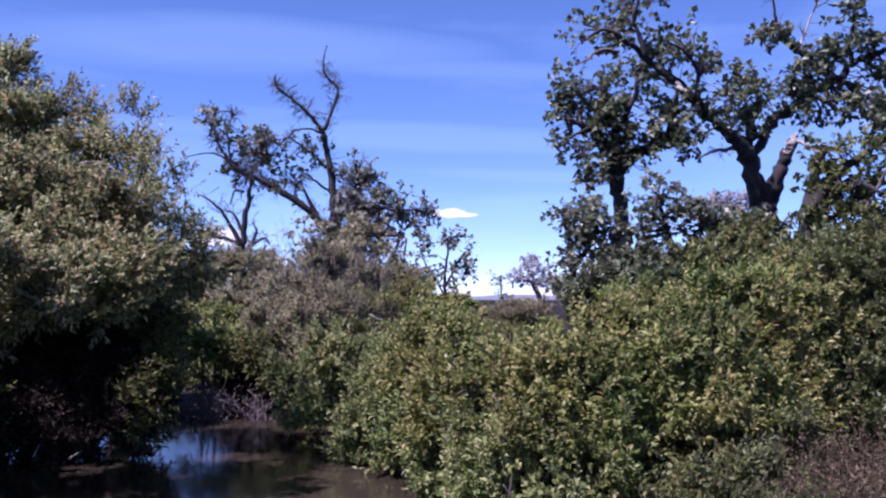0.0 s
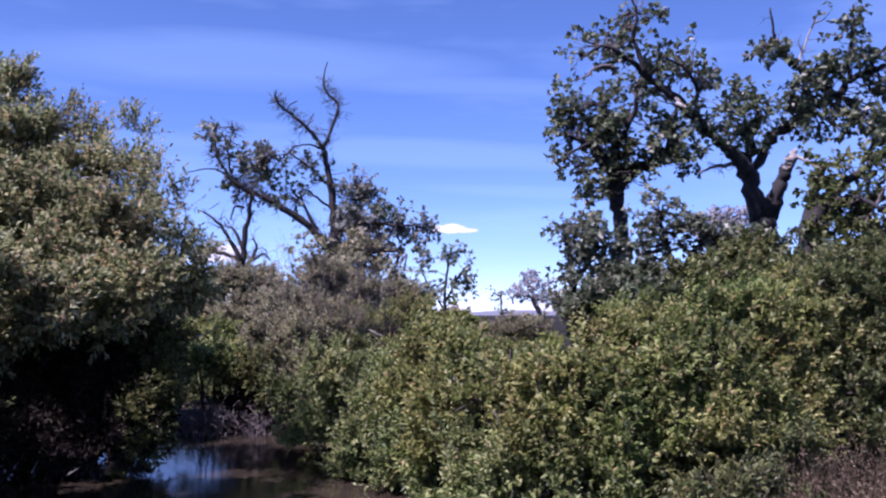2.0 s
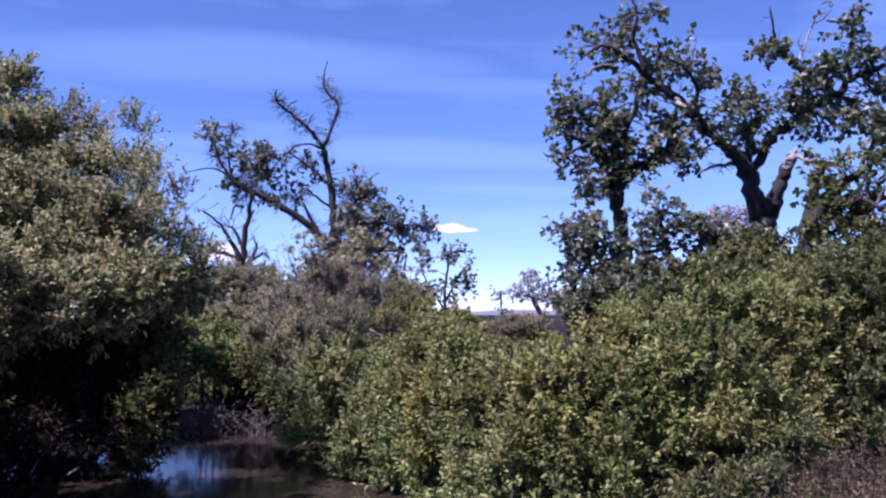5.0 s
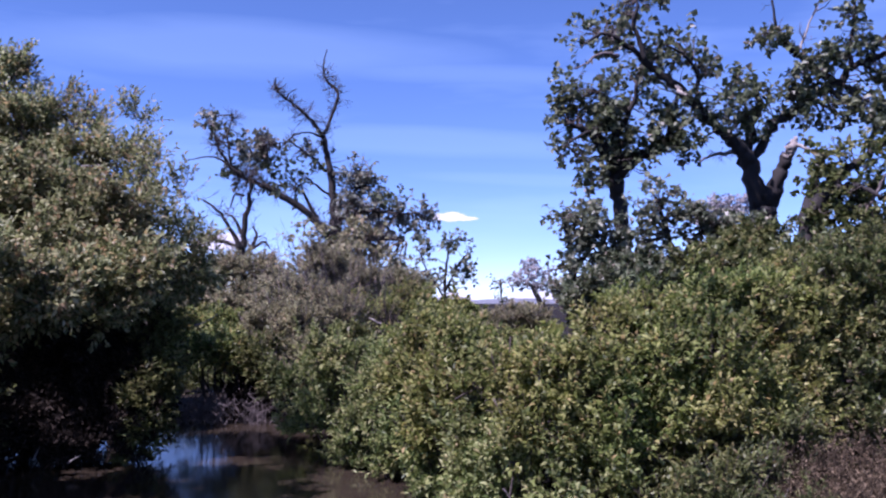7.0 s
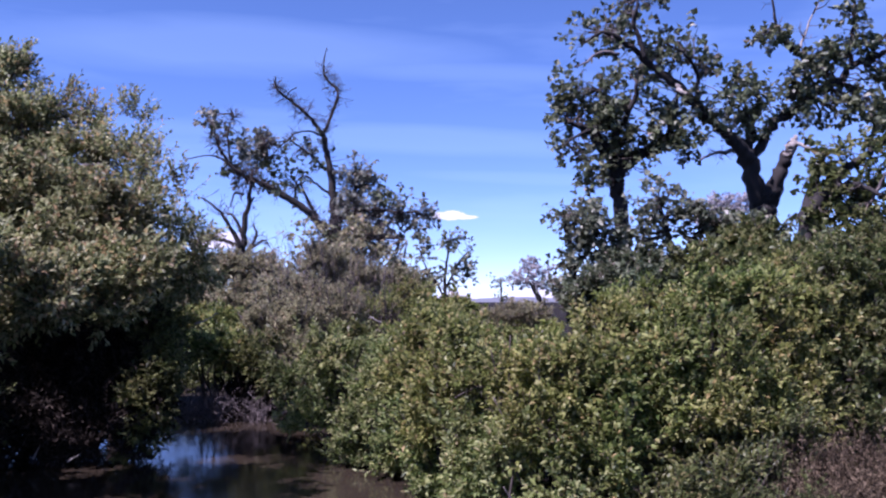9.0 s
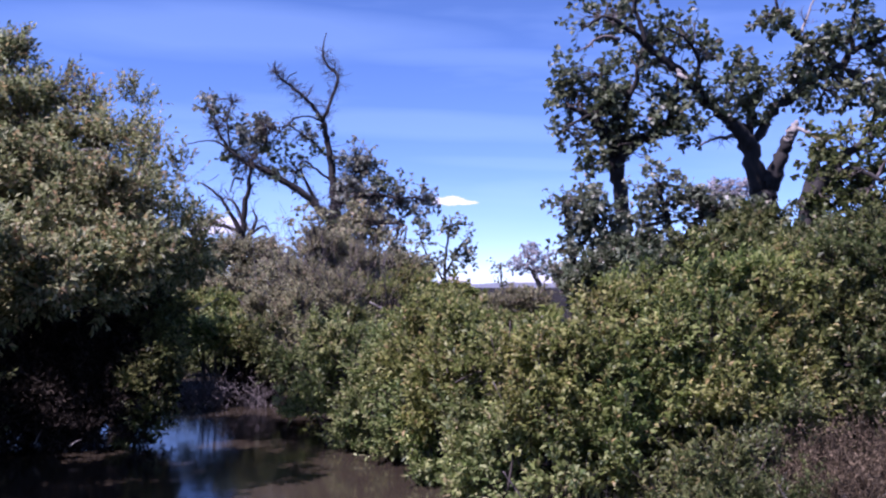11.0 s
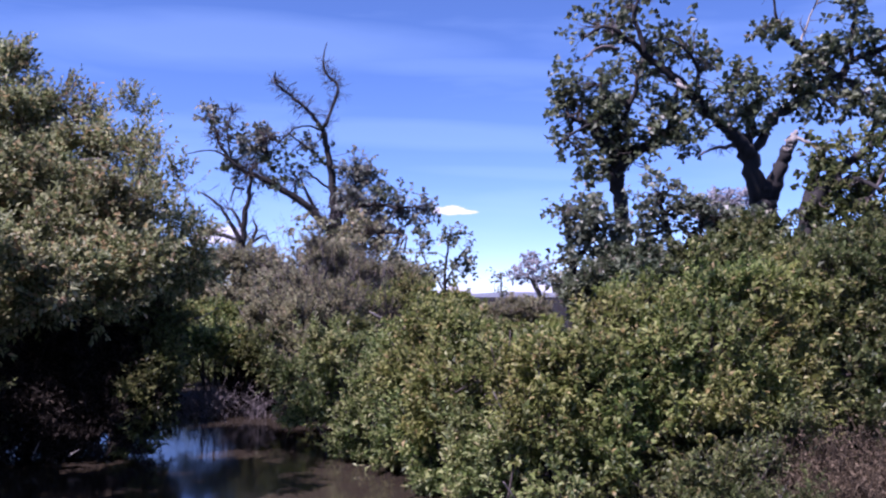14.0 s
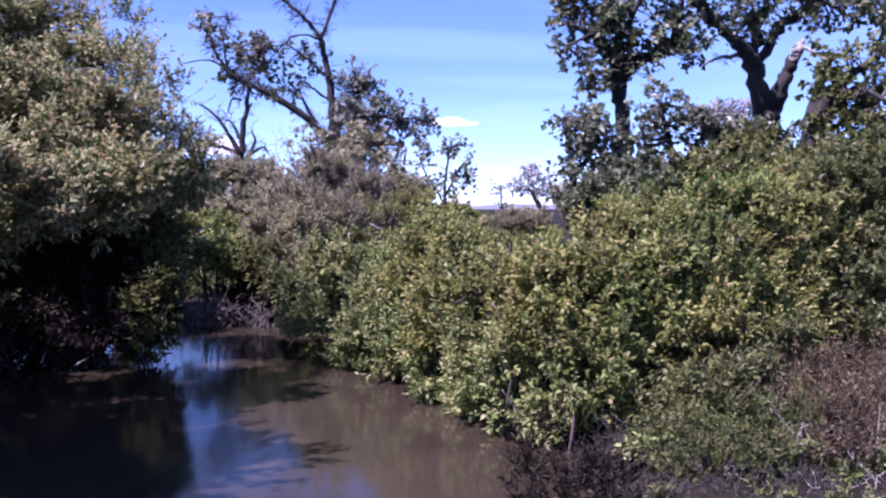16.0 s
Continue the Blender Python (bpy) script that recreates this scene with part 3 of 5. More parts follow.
clump(t, (-8.6, 40, 9.28), (0.309, 0.309, 0.231), 0.72, leaf=0.21, spray=0.4, mat=silver_leaf)
clump(t, (-6.11, 40, 8.47), (0.411, 0.411, 0.411), 0.32, leaf=0.21, spray=0.4, mat=silver_leaf)
clump(t, (-5.41, 40, 8.29), (0.309, 0.489, 0.669), 0.29, leaf=0.21, spray=0.4)
clump(t, (-6.36, 40, 7.64), (0.411, 0.437, 0.463), 0.29, leaf=0.21, spray=0.4)
clump(t, (-7.73, 40, 6.99), (0.643, 0.643, 0.309), 0.36, leaf=0.21, spray=0.4)
clump(t, (-7.08, 40, 6.68), (0.874, 0.874, 0.411), 0.32, leaf=0.21, spray=0.4)
clump(t, (-3.15, 40, 6.73), (0.771, 0.771, 0.72), 0.5, leaf=0.21, spray=0.4)
clump(t, (-3.82, 40, 5.82), (1.08, 1.08, 0.771), 0.42, leaf=0.21, spray=0.4, mat=silver_leaf)
clump(t, (-2.12, 40, 6.34), (0.771, 0.771, 0.566), 0.79, leaf=0.21, spray=0.4)
clump(t, (-1.45, 40, 5.64), (0.926, 0.926, 0.617), 0.79, leaf=0.21, spray=0.4, mat=silver_leaf)
clump(t, (-2.37, 40, 4.97), (1.183, 1.183, 0.617), 0.7, leaf=0.21, spray=0.4, mat=silver_leaf)
clump(t, (-2.99, 40, 4.27), (1.183, 1.183, 0.617), 0.55, leaf=0.21, spray=0.4, mat=silver_leaf)
clump(t, (-4.49, 40, 5.95), (0.463, 0.643, 0.823), 0.29, leaf=0.21, spray=0.4)
clump(t, (-5.21, 40, 4.45), (0.977, 0.977, 0.669), 0.36, leaf=0.21, spray=0.4)
clump(t, (-0.93, 40, 5.95), (0.463, 0.463, 0.463), 0.72, leaf=0.21, spray=0.4, mat=silver_leaf)
clump(t, (-0.93, 40, 5.17), (0.669, 0.669, 0.514), 0.72, leaf=0.21, spray=0.4, mat=silver_leaf)
clump(t, (-3.85, 40, 7.61), (0.669, 0.669, 0.514), 0.8, leaf=0.19, spray=0.4, mat=silver_leaf)
clump(t, (-4.29, 40, 6.78), (0.514, 0.566, 0.617), 0.7, leaf=0.19, spray=0.4, mat=silver_leaf)
clump(t, (-4.7, 40, 5.82), (0.411, 0.54, 0.669), 0.4, leaf=0.19, spray=0.4, mat=silver_leaf)
clump(t, (-3.34, 40, 7.38), (0.566, 0.566, 0.463), 0.7, leaf=0.19, spray=0.4, mat=silver_leaf)
clump(t, (-3.46, 40, 6.6), (0.771, 0.771, 0.617), 0.5, leaf=0.19, spray=0.4, mat=silver_leaf)
clump(t, (-3.72, 40, 5.69), (0.926, 0.926, 0.617), 0.5, leaf=0.19, spray=0.4, mat=silver_leaf)
clump(t, (-3.2, 40, 4.53), (1.029, 1.029, 0.617), 0.5, leaf=0.19, spray=0.4, mat=silver_leaf)
clump(t, (-8.52, 40, 8.81), (0.669, 0.669, 0.411), 0.4, leaf=0.19, spray=0.4, mat=silver_leaf)
clump(t, (-8.9, 40, 7.9), (0.669, 0.669, 0.411), 0.4, leaf=0.19, spray=0.4, mat=silver_leaf)
clump(t, (-4.44, 37.5, 3.62), (1.447, 1.447, 0.675), 1, leaf=0.21, spray=0.5, mat=grey_leaf)
clump(t, (-5.41, 37.5, 3.86), (0.964, 0.964, 0.723), 0.7, leaf=0.21, spray=0.5, mat=grey_leaf)
clump(t, (-3.48, 37.5, 4.59), (1.061, 1.061, 0.627), 1, leaf=0.21, spray=0.5, mat=grey_leaf)
clump(t, (-4.68, 37.5, 2.89), (1.929, 1.929, 0.675), 1.1, leaf=0.21, spray=0.5, mat=grey_leaf)
clump(t, (-2.51, 37.5, 3.26), (1.205, 1.205, 0.627), 1, leaf=0.21, spray=0.5, mat=grey_leaf)
clump(t, (-5.9, 37.5, 4.71), (0.627, 0.627, 0.386), 0.5, leaf=0.21, spray=0.5, mat=grey_leaf)
bare_twigs(t, (-3.72, 40, 7.25), (0.771, 0.72, 0.669), 76, mat=grey_twig)
bare_twigs(t, (-4.23, 40, 5.69), (0.771, 0.771, 0.771), 76, mat=grey_twig)
bare_twigs(t, (-4.74, 40, 3.88), (1.286, 1.028, 0.771), 114, mat=grey_twig)
bare_twigs(t, (-3.2, 40, 4.4), (1.029, 0.9, 0.771), 76, mat=grey_twig)
bare_twigs(t, (-7.71, 40, 11.69), (0.411, 0.437, 0.463), 47)
bare_twigs(t, (-6.98, 40, 10.9), (0.566, 0.54, 0.514), 53)
bare_twigs(t, (-6.2, 40, 10.12), (0.617, 0.566, 0.514), 47)
bare_twigs(t, (-5.35, 40, 12.08), (0.36, 0.514, 0.669), 47)
bare_twigs(t, (-4.9, 40, 10.9), (0.411, 0.514, 0.617), 47)
bare_twigs(t, (-5.16, 40, 9.85), (0.411, 0.463, 0.514), 34)
bare_twigs(t, (-9.69, 40, 9.72), (0.411, 0.488, 0.566), 47)
bare_twigs(t, (-11.36, 40, 8.16), (0.463, 0.335, 0.206), 26)
bare_twigs(t, (-7.87, 40, 8.68), (0.566, 0.463, 0.36), 39)
bare_twigs(t, (-6.97, 40, 9.02), (0.411, 0.411, 0.411), 34)
bare_twigs(t, (-8.89, 40, 7.25), (1.029, 0.72, 0.411), 87)
bare_twigs(t, (-5.8, 40, 8.55), (0.514, 0.514, 0.514), 39)
bare_twigs(t, (-10.2, 40, 8.55), (0.669, 0.592, 0.514), 53)
bare_twigs(t, (-7.34, 40, 6.99), (0.771, 0.643, 0.514), 53)
bare_twigs(t, (-5.78, 40, 5.95), (0.617, 0.566, 0.514), 47)
bare_twigs(t, (-4.24, 40, 6.47), (0.617, 0.694, 0.771), 68)
# bare snag beside it
t = tree("bare grey dead snag with thin crooked branches", -8.82, 39, category='tree', group='dead trees')
limb(t, (-8.72, 39.0, -0.1, 0.15), (-8.85, 39.0, 2.32, 0.15), (-8.89, 39.0, 4.33, 0.138), (-8.71, 39.0, 5.72, 0.113), (-8.57, 39.0, 6.85, 0.075), (-8.5, 39.0, 7.36, 0.05), name="trunk")
limb(t, (-8.89, 39.0, 3.95, 0.113), (-9.49, 38.83, 4.94, 0.087), (-9.95, 38.67, 5.68, 0.055), (-10.74, 38.5, 6.24, 0.025))
limb(t, (-8.95, 39.0, 4.58, 0.075), (-9.34, 39.25, 5.36, 0.056), (-9.73, 39.5, 5.59, 0.03))
limb(t, (-8.66, 39.0, 5.84, 0.063), (-8.41, 39.0, 6.3, 0.025))
limb(t, (-8.94, 39.0, 3.95, 0.1), (-9.7, 39.2, 4.34, 0.088), (-10.38, 39.4, 4.46, 0.076), (-11.08, 39.6, 4.75, 0.038))
limb(t, (-8.79, 39.0, 3.7, 0.075), (-8.29, 39.0, 4.53, 0.063), (-8.45, 39.0, 5.03, 0.03))
limb(t, (-8.74, 39.0, 3.83, 0.063), (-7.99, 39.0, 4.33, 0.045), (-7.69, 39.0, 4.03, 0.025))
limb(t, (-8.86, 39.0, 6.4, 0.063), (-9.32, 39.0, 6.4, 0.05), (-9.46, 39.0, 5.84, 0.025))
bare_twigs(t, (-10.29, 39, 5.72), (0.652, 0.577, 0.501), 22)
bare_twigs(t, (-9.28, 39, 5.21), (0.602, 0.602, 0.602), 26)
bare_twigs(t, (-8.66, 39, 6.1), (0.401, 0.502, 0.602), 19)
bare_twigs(t, (-8.27, 39, 4.58), (0.501, 0.526, 0.552), 26)
bare_twigs(t, (-7.89, 39, 4.2), (0.451, 0.426, 0.401), 19)
bare_twigs(t, (-10.4, 39, 4.53), (0.652, 0.477, 0.301), 22)
# young cottonwood beyond the shrubs
t = tree("slender young cottonwood with open sparse foliage", 0.02, 28, group='young trees')
limb(t, (0.02, 28.0, -0.1, 0.063), (0.07, 28.0, 1.76, 0.054), (0.11, 28.0, 2.84, 0.04), (0.25, 28.0, 3.74, 0.022), name="trunk")
limb(t, (0.05, 28.0, 1.94, 0.036), (0.5, 28.0, 2.84, 0.027), (0.79, 28.0, 3.2, 0.018))
limb(t, (0.04, 28.0, 1.76, 0.036), (-0.52, 28.0, 2.66, 0.025), (-0.76, 28.0, 3.29, 0.018))
clump(t, (0.29, 28, 3.7), (0.432, 0.432, 0.288), 0.6, leaf=0.14, mat=young_leaf)
clump(t, (0.61, 28, 3.11), (0.36, 0.378, 0.396), 0.525, leaf=0.14, mat=young_leaf)
clump(t, (0.86, 28, 2.66), (0.216, 0.27, 0.324), 0.375, leaf=0.14, mat=young_leaf)
clump(t, (0.07, 28, 3.02), (0.432, 0.432, 0.396), 0.3375, leaf=0.14, mat=young_leaf)
clump(t, (-0.34, 28, 3.56), (0.324, 0.324, 0.252), 0.262, leaf=0.14, mat=young_leaf)
clump(t, (-0.7, 28, 3.11), (0.396, 0.414, 0.432), 0.3, leaf=0.14, mat=young_leaf)
clump(t, (0.29, 28, 2.3), (0.612, 0.612, 0.396), 0.375, leaf=0.14, mat=young_leaf)
clump(t, (-0.79, 28, 2.39), (0.54, 0.54, 0.396), 0.375, leaf=0.14, mat=young_leaf)
clump(t, (-0.25, 28, 2.21), (0.72, 0.72, 0.324), 0.375, leaf=0.14, mat=young_leaf)
# large forked cottonwood
t = tree("large old cottonwood with forked dark trunk and a broken limb", 7.3, 20)
limb(t, (7.26, 20.0, -0.1, 0.389), (7.3, 20.0, 2.1, 0.327), (7.32, 20.0, 3.39, 0.292), (7.32, 20.0, 3.91, 0.267), (7.29, 20.0, 4.29, 0.175), name="trunk")
limb(t, (7.27, 20.0, 3.84, 0.23), (7.01, 19.86, 4.6, 0.193), (6.82, 19.73, 5.0, 0.166), (6.42, 19.59, 5.32, 0.13), (5.98, 19.45, 5.64, 0.108), (5.53, 19.32, 6.09, 0.117), (5.12, 19.18, 6.41, 0.095), (4.65, 19.05, 6.78, 0.084), (4.19, 18.91, 7.05, 0.073), (3.8, 18.77, 7.32, 0.052), (3.41, 18.64, 7.4, 0.036), (3.02, 18.5, 7.12, 0.02))
limb(t, (4.39, 18.8, 6.86, 0.052), (4.26, 18.75, 7.31, 0.052), (4.12, 18.7, 7.64, 0.041), (4.21, 18.65, 8.08, 0.031), (4.08, 18.6, 8.5, 0.021))
limb(t, (6.96, 20.0, 4.79, 0.133), (7.11, 20.2, 5.31, 0.107), (7.23, 20.4, 5.74, 0.102), (7.5, 20.6, 6.39, 0.068), (7.31, 20.8, 6.91, 0.035))
limb(t, (7.13, 20.0, 4.88, 0.106), (7.55, 20.07, 5.55, 0.1), (8.05, 20.14, 6.02, 0.1), (8.61, 20.21, 6.41, 0.101), (9.23, 20.29, 6.74, 0.09), (9.61, 20.36, 7.13, 0.079), (10.11, 20.43, 7.37, 0.068), (11.01, 20.5, 7.58, 0.045))
broken = limb(t, (7.41, 20.0, 3.78, 0.212), (7.61, 19.87, 4.43, 0.176), (7.76, 19.73, 4.82, 0.148), (7.83, 19.6, 5.08, 0.111), name="broken_limb")
limb(t, (7.76, 19.6, 4.93, 0.111), (7.84, 19.58, 5.1, 0.101), (7.94, 19.55, 5.3, 0.044), name="broken_end", mat=pale_wood, label="pale splintered wood", on=broken)
limb(t, (7.84, 19.6, 5.18, 0.043), (8.05, 19.3, 5.04, 0.036), (8.19, 19.0, 4.81, 0.026), mat=pale_wood)
limb(t, (8.37, 20.3, 7.41, 0.09), (8.13, 20.23, 7.63, 0.078), (7.88, 20.15, 7.87, 0.05), (7.72, 20.07, 8.18, 0.033), (7.62, 20.0, 8.75, 0.018))
limb(t, (8.34, 20.3, 7.49, 0.034), (8.51, 20.4, 7.82, 0.027), (8.73, 20.5, 8.32, 0.018), (8.97, 20.6, 8.69, 0.011), mat=pale_wood)
limb(t, (9.18, 20.3, 6.75, 0.079), (8.65, 20.3, 7.12, 0.067), (8.36, 20.3, 7.44, 0.067))
limb(t, (9.63, 20.4, 7.15, 0.056), (9.58, 20.33, 7.66, 0.045), (9.64, 20.27, 8.18, 0.034), (9.65, 20.2, 8.89, 0.022))
limb(t, (10.03, 20.4, 7.33, 0.056), (10.25, 20.3, 7.72, 0.045), (10.74, 20.2, 8.16, 0.022))
limb(t, (6.81, 20.0, 5.07, 0.055), (6.46, 19.73, 4.99, 0.044), (6.02, 19.47, 4.91, 0.032), (5.66, 19.2, 4.71, 0.021), mat=grey_twig)
limb(t, (5.13, 19.0, 6.34, 0.042), (5.15, 18.85, 6.18, 0.042), (5.24, 18.7, 6.07, 0.031), mat=pale_wood)
limb(t, (3.78, 18.7, 6.93, 0.036), (3.33, 18.53, 6.93, 0.031), (3.06, 18.37, 6.69, 0.022), (2.77, 18.2, 6.52, 0.014), mat=grey_twig)
limb(t, (5.64, 19.5, 6.07, 0.043), (5.62, 19.07, 6.53, 0.042), (5.22, 18.63, 6.91, 0.031), (4.69, 18.2, 7.03, 0.02))
clump(t, (3.32, 19.2, 7.26), (0.37, 0.37, 0.247), 0.52)
clump(t, (3.14, 19.2, 7.6), (0.272, 0.272, 0.222), 0.47)
clump(t, (4.02, 19.2, 8.02), (0.568, 0.568, 0.296), 0.74)
clump(t, (3.76, 19.2, 7.64), (0.37, 0.37, 0.222), 0.52)
clump(t, (4.71, 19.2, 8.15), (0.247, 0.247, 0.247), 0.52)
clump(t, (3.82, 19.2, 7.17), (0.296, 0.296, 0.173), 0.52)
clump(t, (4.76, 19.2, 7.26), (0.272, 0.272, 0.198), 0.47)
clump(t, (5.47, 19.2, 7.48), (0.42, 0.42, 0.247), 0.63)
clump(t, (5.76, 19.2, 7.05), (0.346, 0.346, 0.222), 0.84)
clump(t, (5.22, 19.2, 6.88), (0.42, 0.42, 0.247), 0.84)
clump(t, (4.88, 19.2, 7.1), (0.247, 0.26, 0.272), 0.52)
clump(t, (5.96, 19.2, 6.76), (0.222, 0.222, 0.173), 0.32)
clump(t, (6.03, 19.2, 6.19), (0.395, 0.395, 0.247), 1.05)
clump(t, (5.68, 19.2, 5.96), (0.42, 0.42, 0.222), 1.05)
clump(t, (6.11, 19.2, 5.88), (0.247, 0.247, 0.198), 0.63)
clump(t, (6.99, 20, 6.62), (0.386, 0.386, 0.257), 1.05)
clump(t, (7.11, 20, 6.25), (0.437, 0.437, 0.257), 0.94)
clump(t, (6.7, 20, 6.51), (0.257, 0.257, 0.206), 0.74)
clump(t, (7.27, 20, 5.86), (0.334, 0.334, 0.18), 0.52)
clump(t, (6.69, 20, 6.12), (0.309, 0.309, 0.283), 0.63)
clump(t, (6.3, 19.2, 5.49), (0.272, 0.272, 0.198), 0.52)
clump(t, (8.66, 20, 7.06), (0.54, 0.54, 0.36), 1.16)
clump(t, (8.26, 20, 6.67), (0.489, 0.489, 0.36), 1.16)
clump(t, (8.99, 20, 7.33), (0.437, 0.437, 0.309), 1.05)
clump(t, (7.83, 20, 7.83), (0.231, 0.231, 0.154), 0.74)
clump(t, (7.3, 20, 7.67), (0.18, 0.18, 0.103), 0.74)
clump(t, (7.63, 20, 7.56), (0.206, 0.206, 0.103), 0.63)
clump(t, (9.32, 20, 7.46), (0.54, 0.54, 0.386), 0.84)
clump(t, (9.84, 20, 7.83), (0.36, 0.36, 0.334), 0.84)
clump(t, (9.19, 20, 7.93), (0.283, 0.283, 0.231), 0.63)
clump(t, (7.99, 20, 6.25), (0.437, 0.437, 0.206), 0.94)
clump(t, (8.52, 20, 6.51), (0.386, 0.386, 0.206), 0.94)
clump(t, (9.68, 20, 6.41), (0.566, 0.566, 0.411), 0.63)
clump(t, (10.15, 20, 6.84), (0.386, 0.411, 0.437), 0.84)
clump(t, (9.16, 20, 6.05), (0.566, 0.566, 0.231), 0.52)
clump(t, (9.86, 20, 5.75), (0.489, 0.489, 0.411), 0.63)
clump(t, (10.62, 20, 7.43), (0.514, 0.579, 0.643), 0.74)
clump(t, (6.92, 20, 5.47), (0.334, 0.334, 0.231), 0.52)
clump(t, (6.82, 20, 5.79), (0.283, 0.283, 0.154), 0.52)
clump(t, (9.34, 20, 8.49), (0.514, 0.514, 0.257), 0.63)
clump(t, (9.02, 20, 5.75), (0.514, 0.514, 0.206), 0.52)
clump(t, (9.91, 20, 5.96), (0.437, 0.437, 0.36), 0.52)
clump(t, (8.31, 20, 5.83), (0.309, 0.309, 0.129), 0.42)
clump(t, (10.33, 20, 6.25), (0.386, 0.45, 0.514), 0.94)
clump(t, (10.44, 20, 5.34), (0.386, 0.386, 0.386), 0.94)
bare_twigs(t, (7.7, 20, 8.09), (0.18, 0.283, 0.386), 10, mat=grey_twig)
bare_twigs(t, (8.41, 20, 7.96), (0.206, 0.296, 0.386), 10, mat=grey_twig)
bare_twigs(t, (3.52, 20, 7.3), (0.386, 0.296, 0.206), 14, mat=grey_twig)
bare_twigs(t, (3.46, 20, 7.7), (0.334, 0.295, 0.257), 14, mat=grey_twig)
bare_twigs(t, (4.57, 20, 8.09), (0.257, 0.295, 0.334), 12, mat=grey_twig)
bare_twigs(t, (9.53, 20, 8.22), (0.206, 0.296, 0.386), 10, mat=grey_twig)
bare_twigs(t, (6.03, 20, 4.94), (0.334, 0.244, 0.154), 12, mat=grey_twig)
bare_twigs(t, (7.46, 20, 5.47), (0.206, 0.193, 0.18), 8, mat=grey_twig)
bare_twigs(t, (8.05, 20, 5.53), (0.18, 0.193, 0.206), 8, mat=grey_twig)
bare_twigs(t, (5.61, 20, 7.43), (0.309, 0.283, 0.257), 12, mat=grey_twig)
bare_twigs(t, (6.38, 20, 7.23), (0.257, 0.231, 0.206), 10, mat=grey_twig)
clump(t, (6.32, 17.8, 3.02), (0.572, 0.572, 0.275), 1.05)
clump(t, (6.95, 17.8, 2.9), (0.504, 0.504, 0.275), 1.05)
clump(t, (6.51, 17.8, 2.73), (0.687, 0.687, 0.275), 1.05)
# second cottonwood, leaning over the shrubs
t = tree("cottonwood with dense rounded crown of grey-green leaves", 4.83, 24)
limb(t, (4.89, 24.0, -0.1, 0.262), (4.93, 24.0, 2.82, 0.216), (4.86, 24.0, 4.29, 0.201), (4.74, 24.0, 4.83, 0.216), (4.87, 24.0, 5.3, 0.231), name="trunk")
limb(t, (4.87, 24.0, 5.22, 0.201), (4.45, 23.88, 5.78, 0.184), (4.06, 23.75, 6.24, 0.137), (3.69, 23.62, 6.38, 0.076), (3.37, 23.5, 6.45, 0.045))
limb(t, (4.9, 24.0, 5.27, 0.185), (5.32, 24.12, 5.63, 0.155), (5.82, 24.24, 5.81, 0.125), (6.28, 24.36, 6.18, 0.11), (6.52, 24.48, 6.97, 0.079), (6.68, 24.6, 7.64, 0.047))
limb(t, (4.87, 24.0, 5.3, 0.17), (4.72, 24.0, 6.0, 0.139), (4.61, 24.0, 6.71, 0.108), (4.3, 24.0, 7.42, 0.062))
limb(t, (4.68, 24.0, 6.16, 0.093), (5.09, 23.7, 6.8, 0.076), (5.26, 23.4, 7.5, 0.045))
limb(t, (3.9, 23.5, 6.22, 0.045), (3.59, 23.3, 6.03, 0.036), (3.23, 23.1, 5.76, 0.021))
clump(t, (3.49, 24, 7.72), (0.401, 0.401, 0.247), 0.94, leaf=0.17)
clump(t, (3.52, 24, 7.1), (0.463, 0.463, 0.37), 1.05, leaf=0.17)
clump(t, (3.99, 24, 7.21), (0.586, 0.586, 0.432), 1.05, leaf=0.17)
clump(t, (3.2, 24, 6.32), (0.247, 0.263, 0.278), 0.84, leaf=0.17)
clump(t, (3.26, 24, 5.8), (0.247, 0.247, 0.247), 0.84, leaf=0.17)
clump(t, (3.11, 24, 7.18), (0.154, 0.231, 0.309), 0.74, leaf=0.17)
clump(t, (3.14, 24, 6.71), (0.154, 0.201, 0.247), 0.63, leaf=0.17)
clump(t, (4.29, 24, 6.71), (0.648, 0.648, 0.432), 1.16, leaf=0.17)
clump(t, (4.92, 24, 7.42), (0.586, 0.601, 0.617), 1.05, leaf=0.17)
clump(t, (5.4, 24, 8.05), (0.648, 0.648, 0.37), 0.94, leaf=0.17)
clump(t, (5.98, 24, 7.34), (0.525, 0.525, 0.525), 0.94, leaf=0.17)
clump(t, (4.79, 24, 6.24), (0.71, 0.71, 0.37), 1.16, leaf=0.17)
clump(t, (4.26, 24, 5.83), (0.525, 0.525, 0.278), 1.05, leaf=0.17)
clump(t, (5.37, 24, 5.85), (0.679, 0.679, 0.309), 1.05, leaf=0.17)
clump(t, (6.19, 24, 6.55), (0.525, 0.525, 0.37), 0.74, leaf=0.17)
clump(t, (4.25, 24, 5.18), (0.432, 0.432, 0.309), 0.94, leaf=0.17)
clump(t, (5.09, 24, 5.11), (0.525, 0.525, 0.216), 0.52, leaf=0.17)
clump(t, (4.05, 24, 4.76), (0.309, 0.309, 0.185), 0.52, leaf=0.17)
clump(t, (6.47, 24, 6.16), (0.525, 0.525, 0.185), 0.63, leaf=0.17)
clump(t, (6.8, 24, 5.8), (0.401, 0.401, 0.154), 0.52, leaf=0.17)
clump(t, (6.66, 24, 6.74), (0.494, 0.494, 0.401), 0.84, leaf=0.17)
clump(t, (7.01, 24, 6.27), (0.463, 0.463, 0.309), 0.74, leaf=0.17)
clump(t, (6.38, 24, 5.74), (0.555, 0.555, 0.216), 0.74, leaf=0.17)
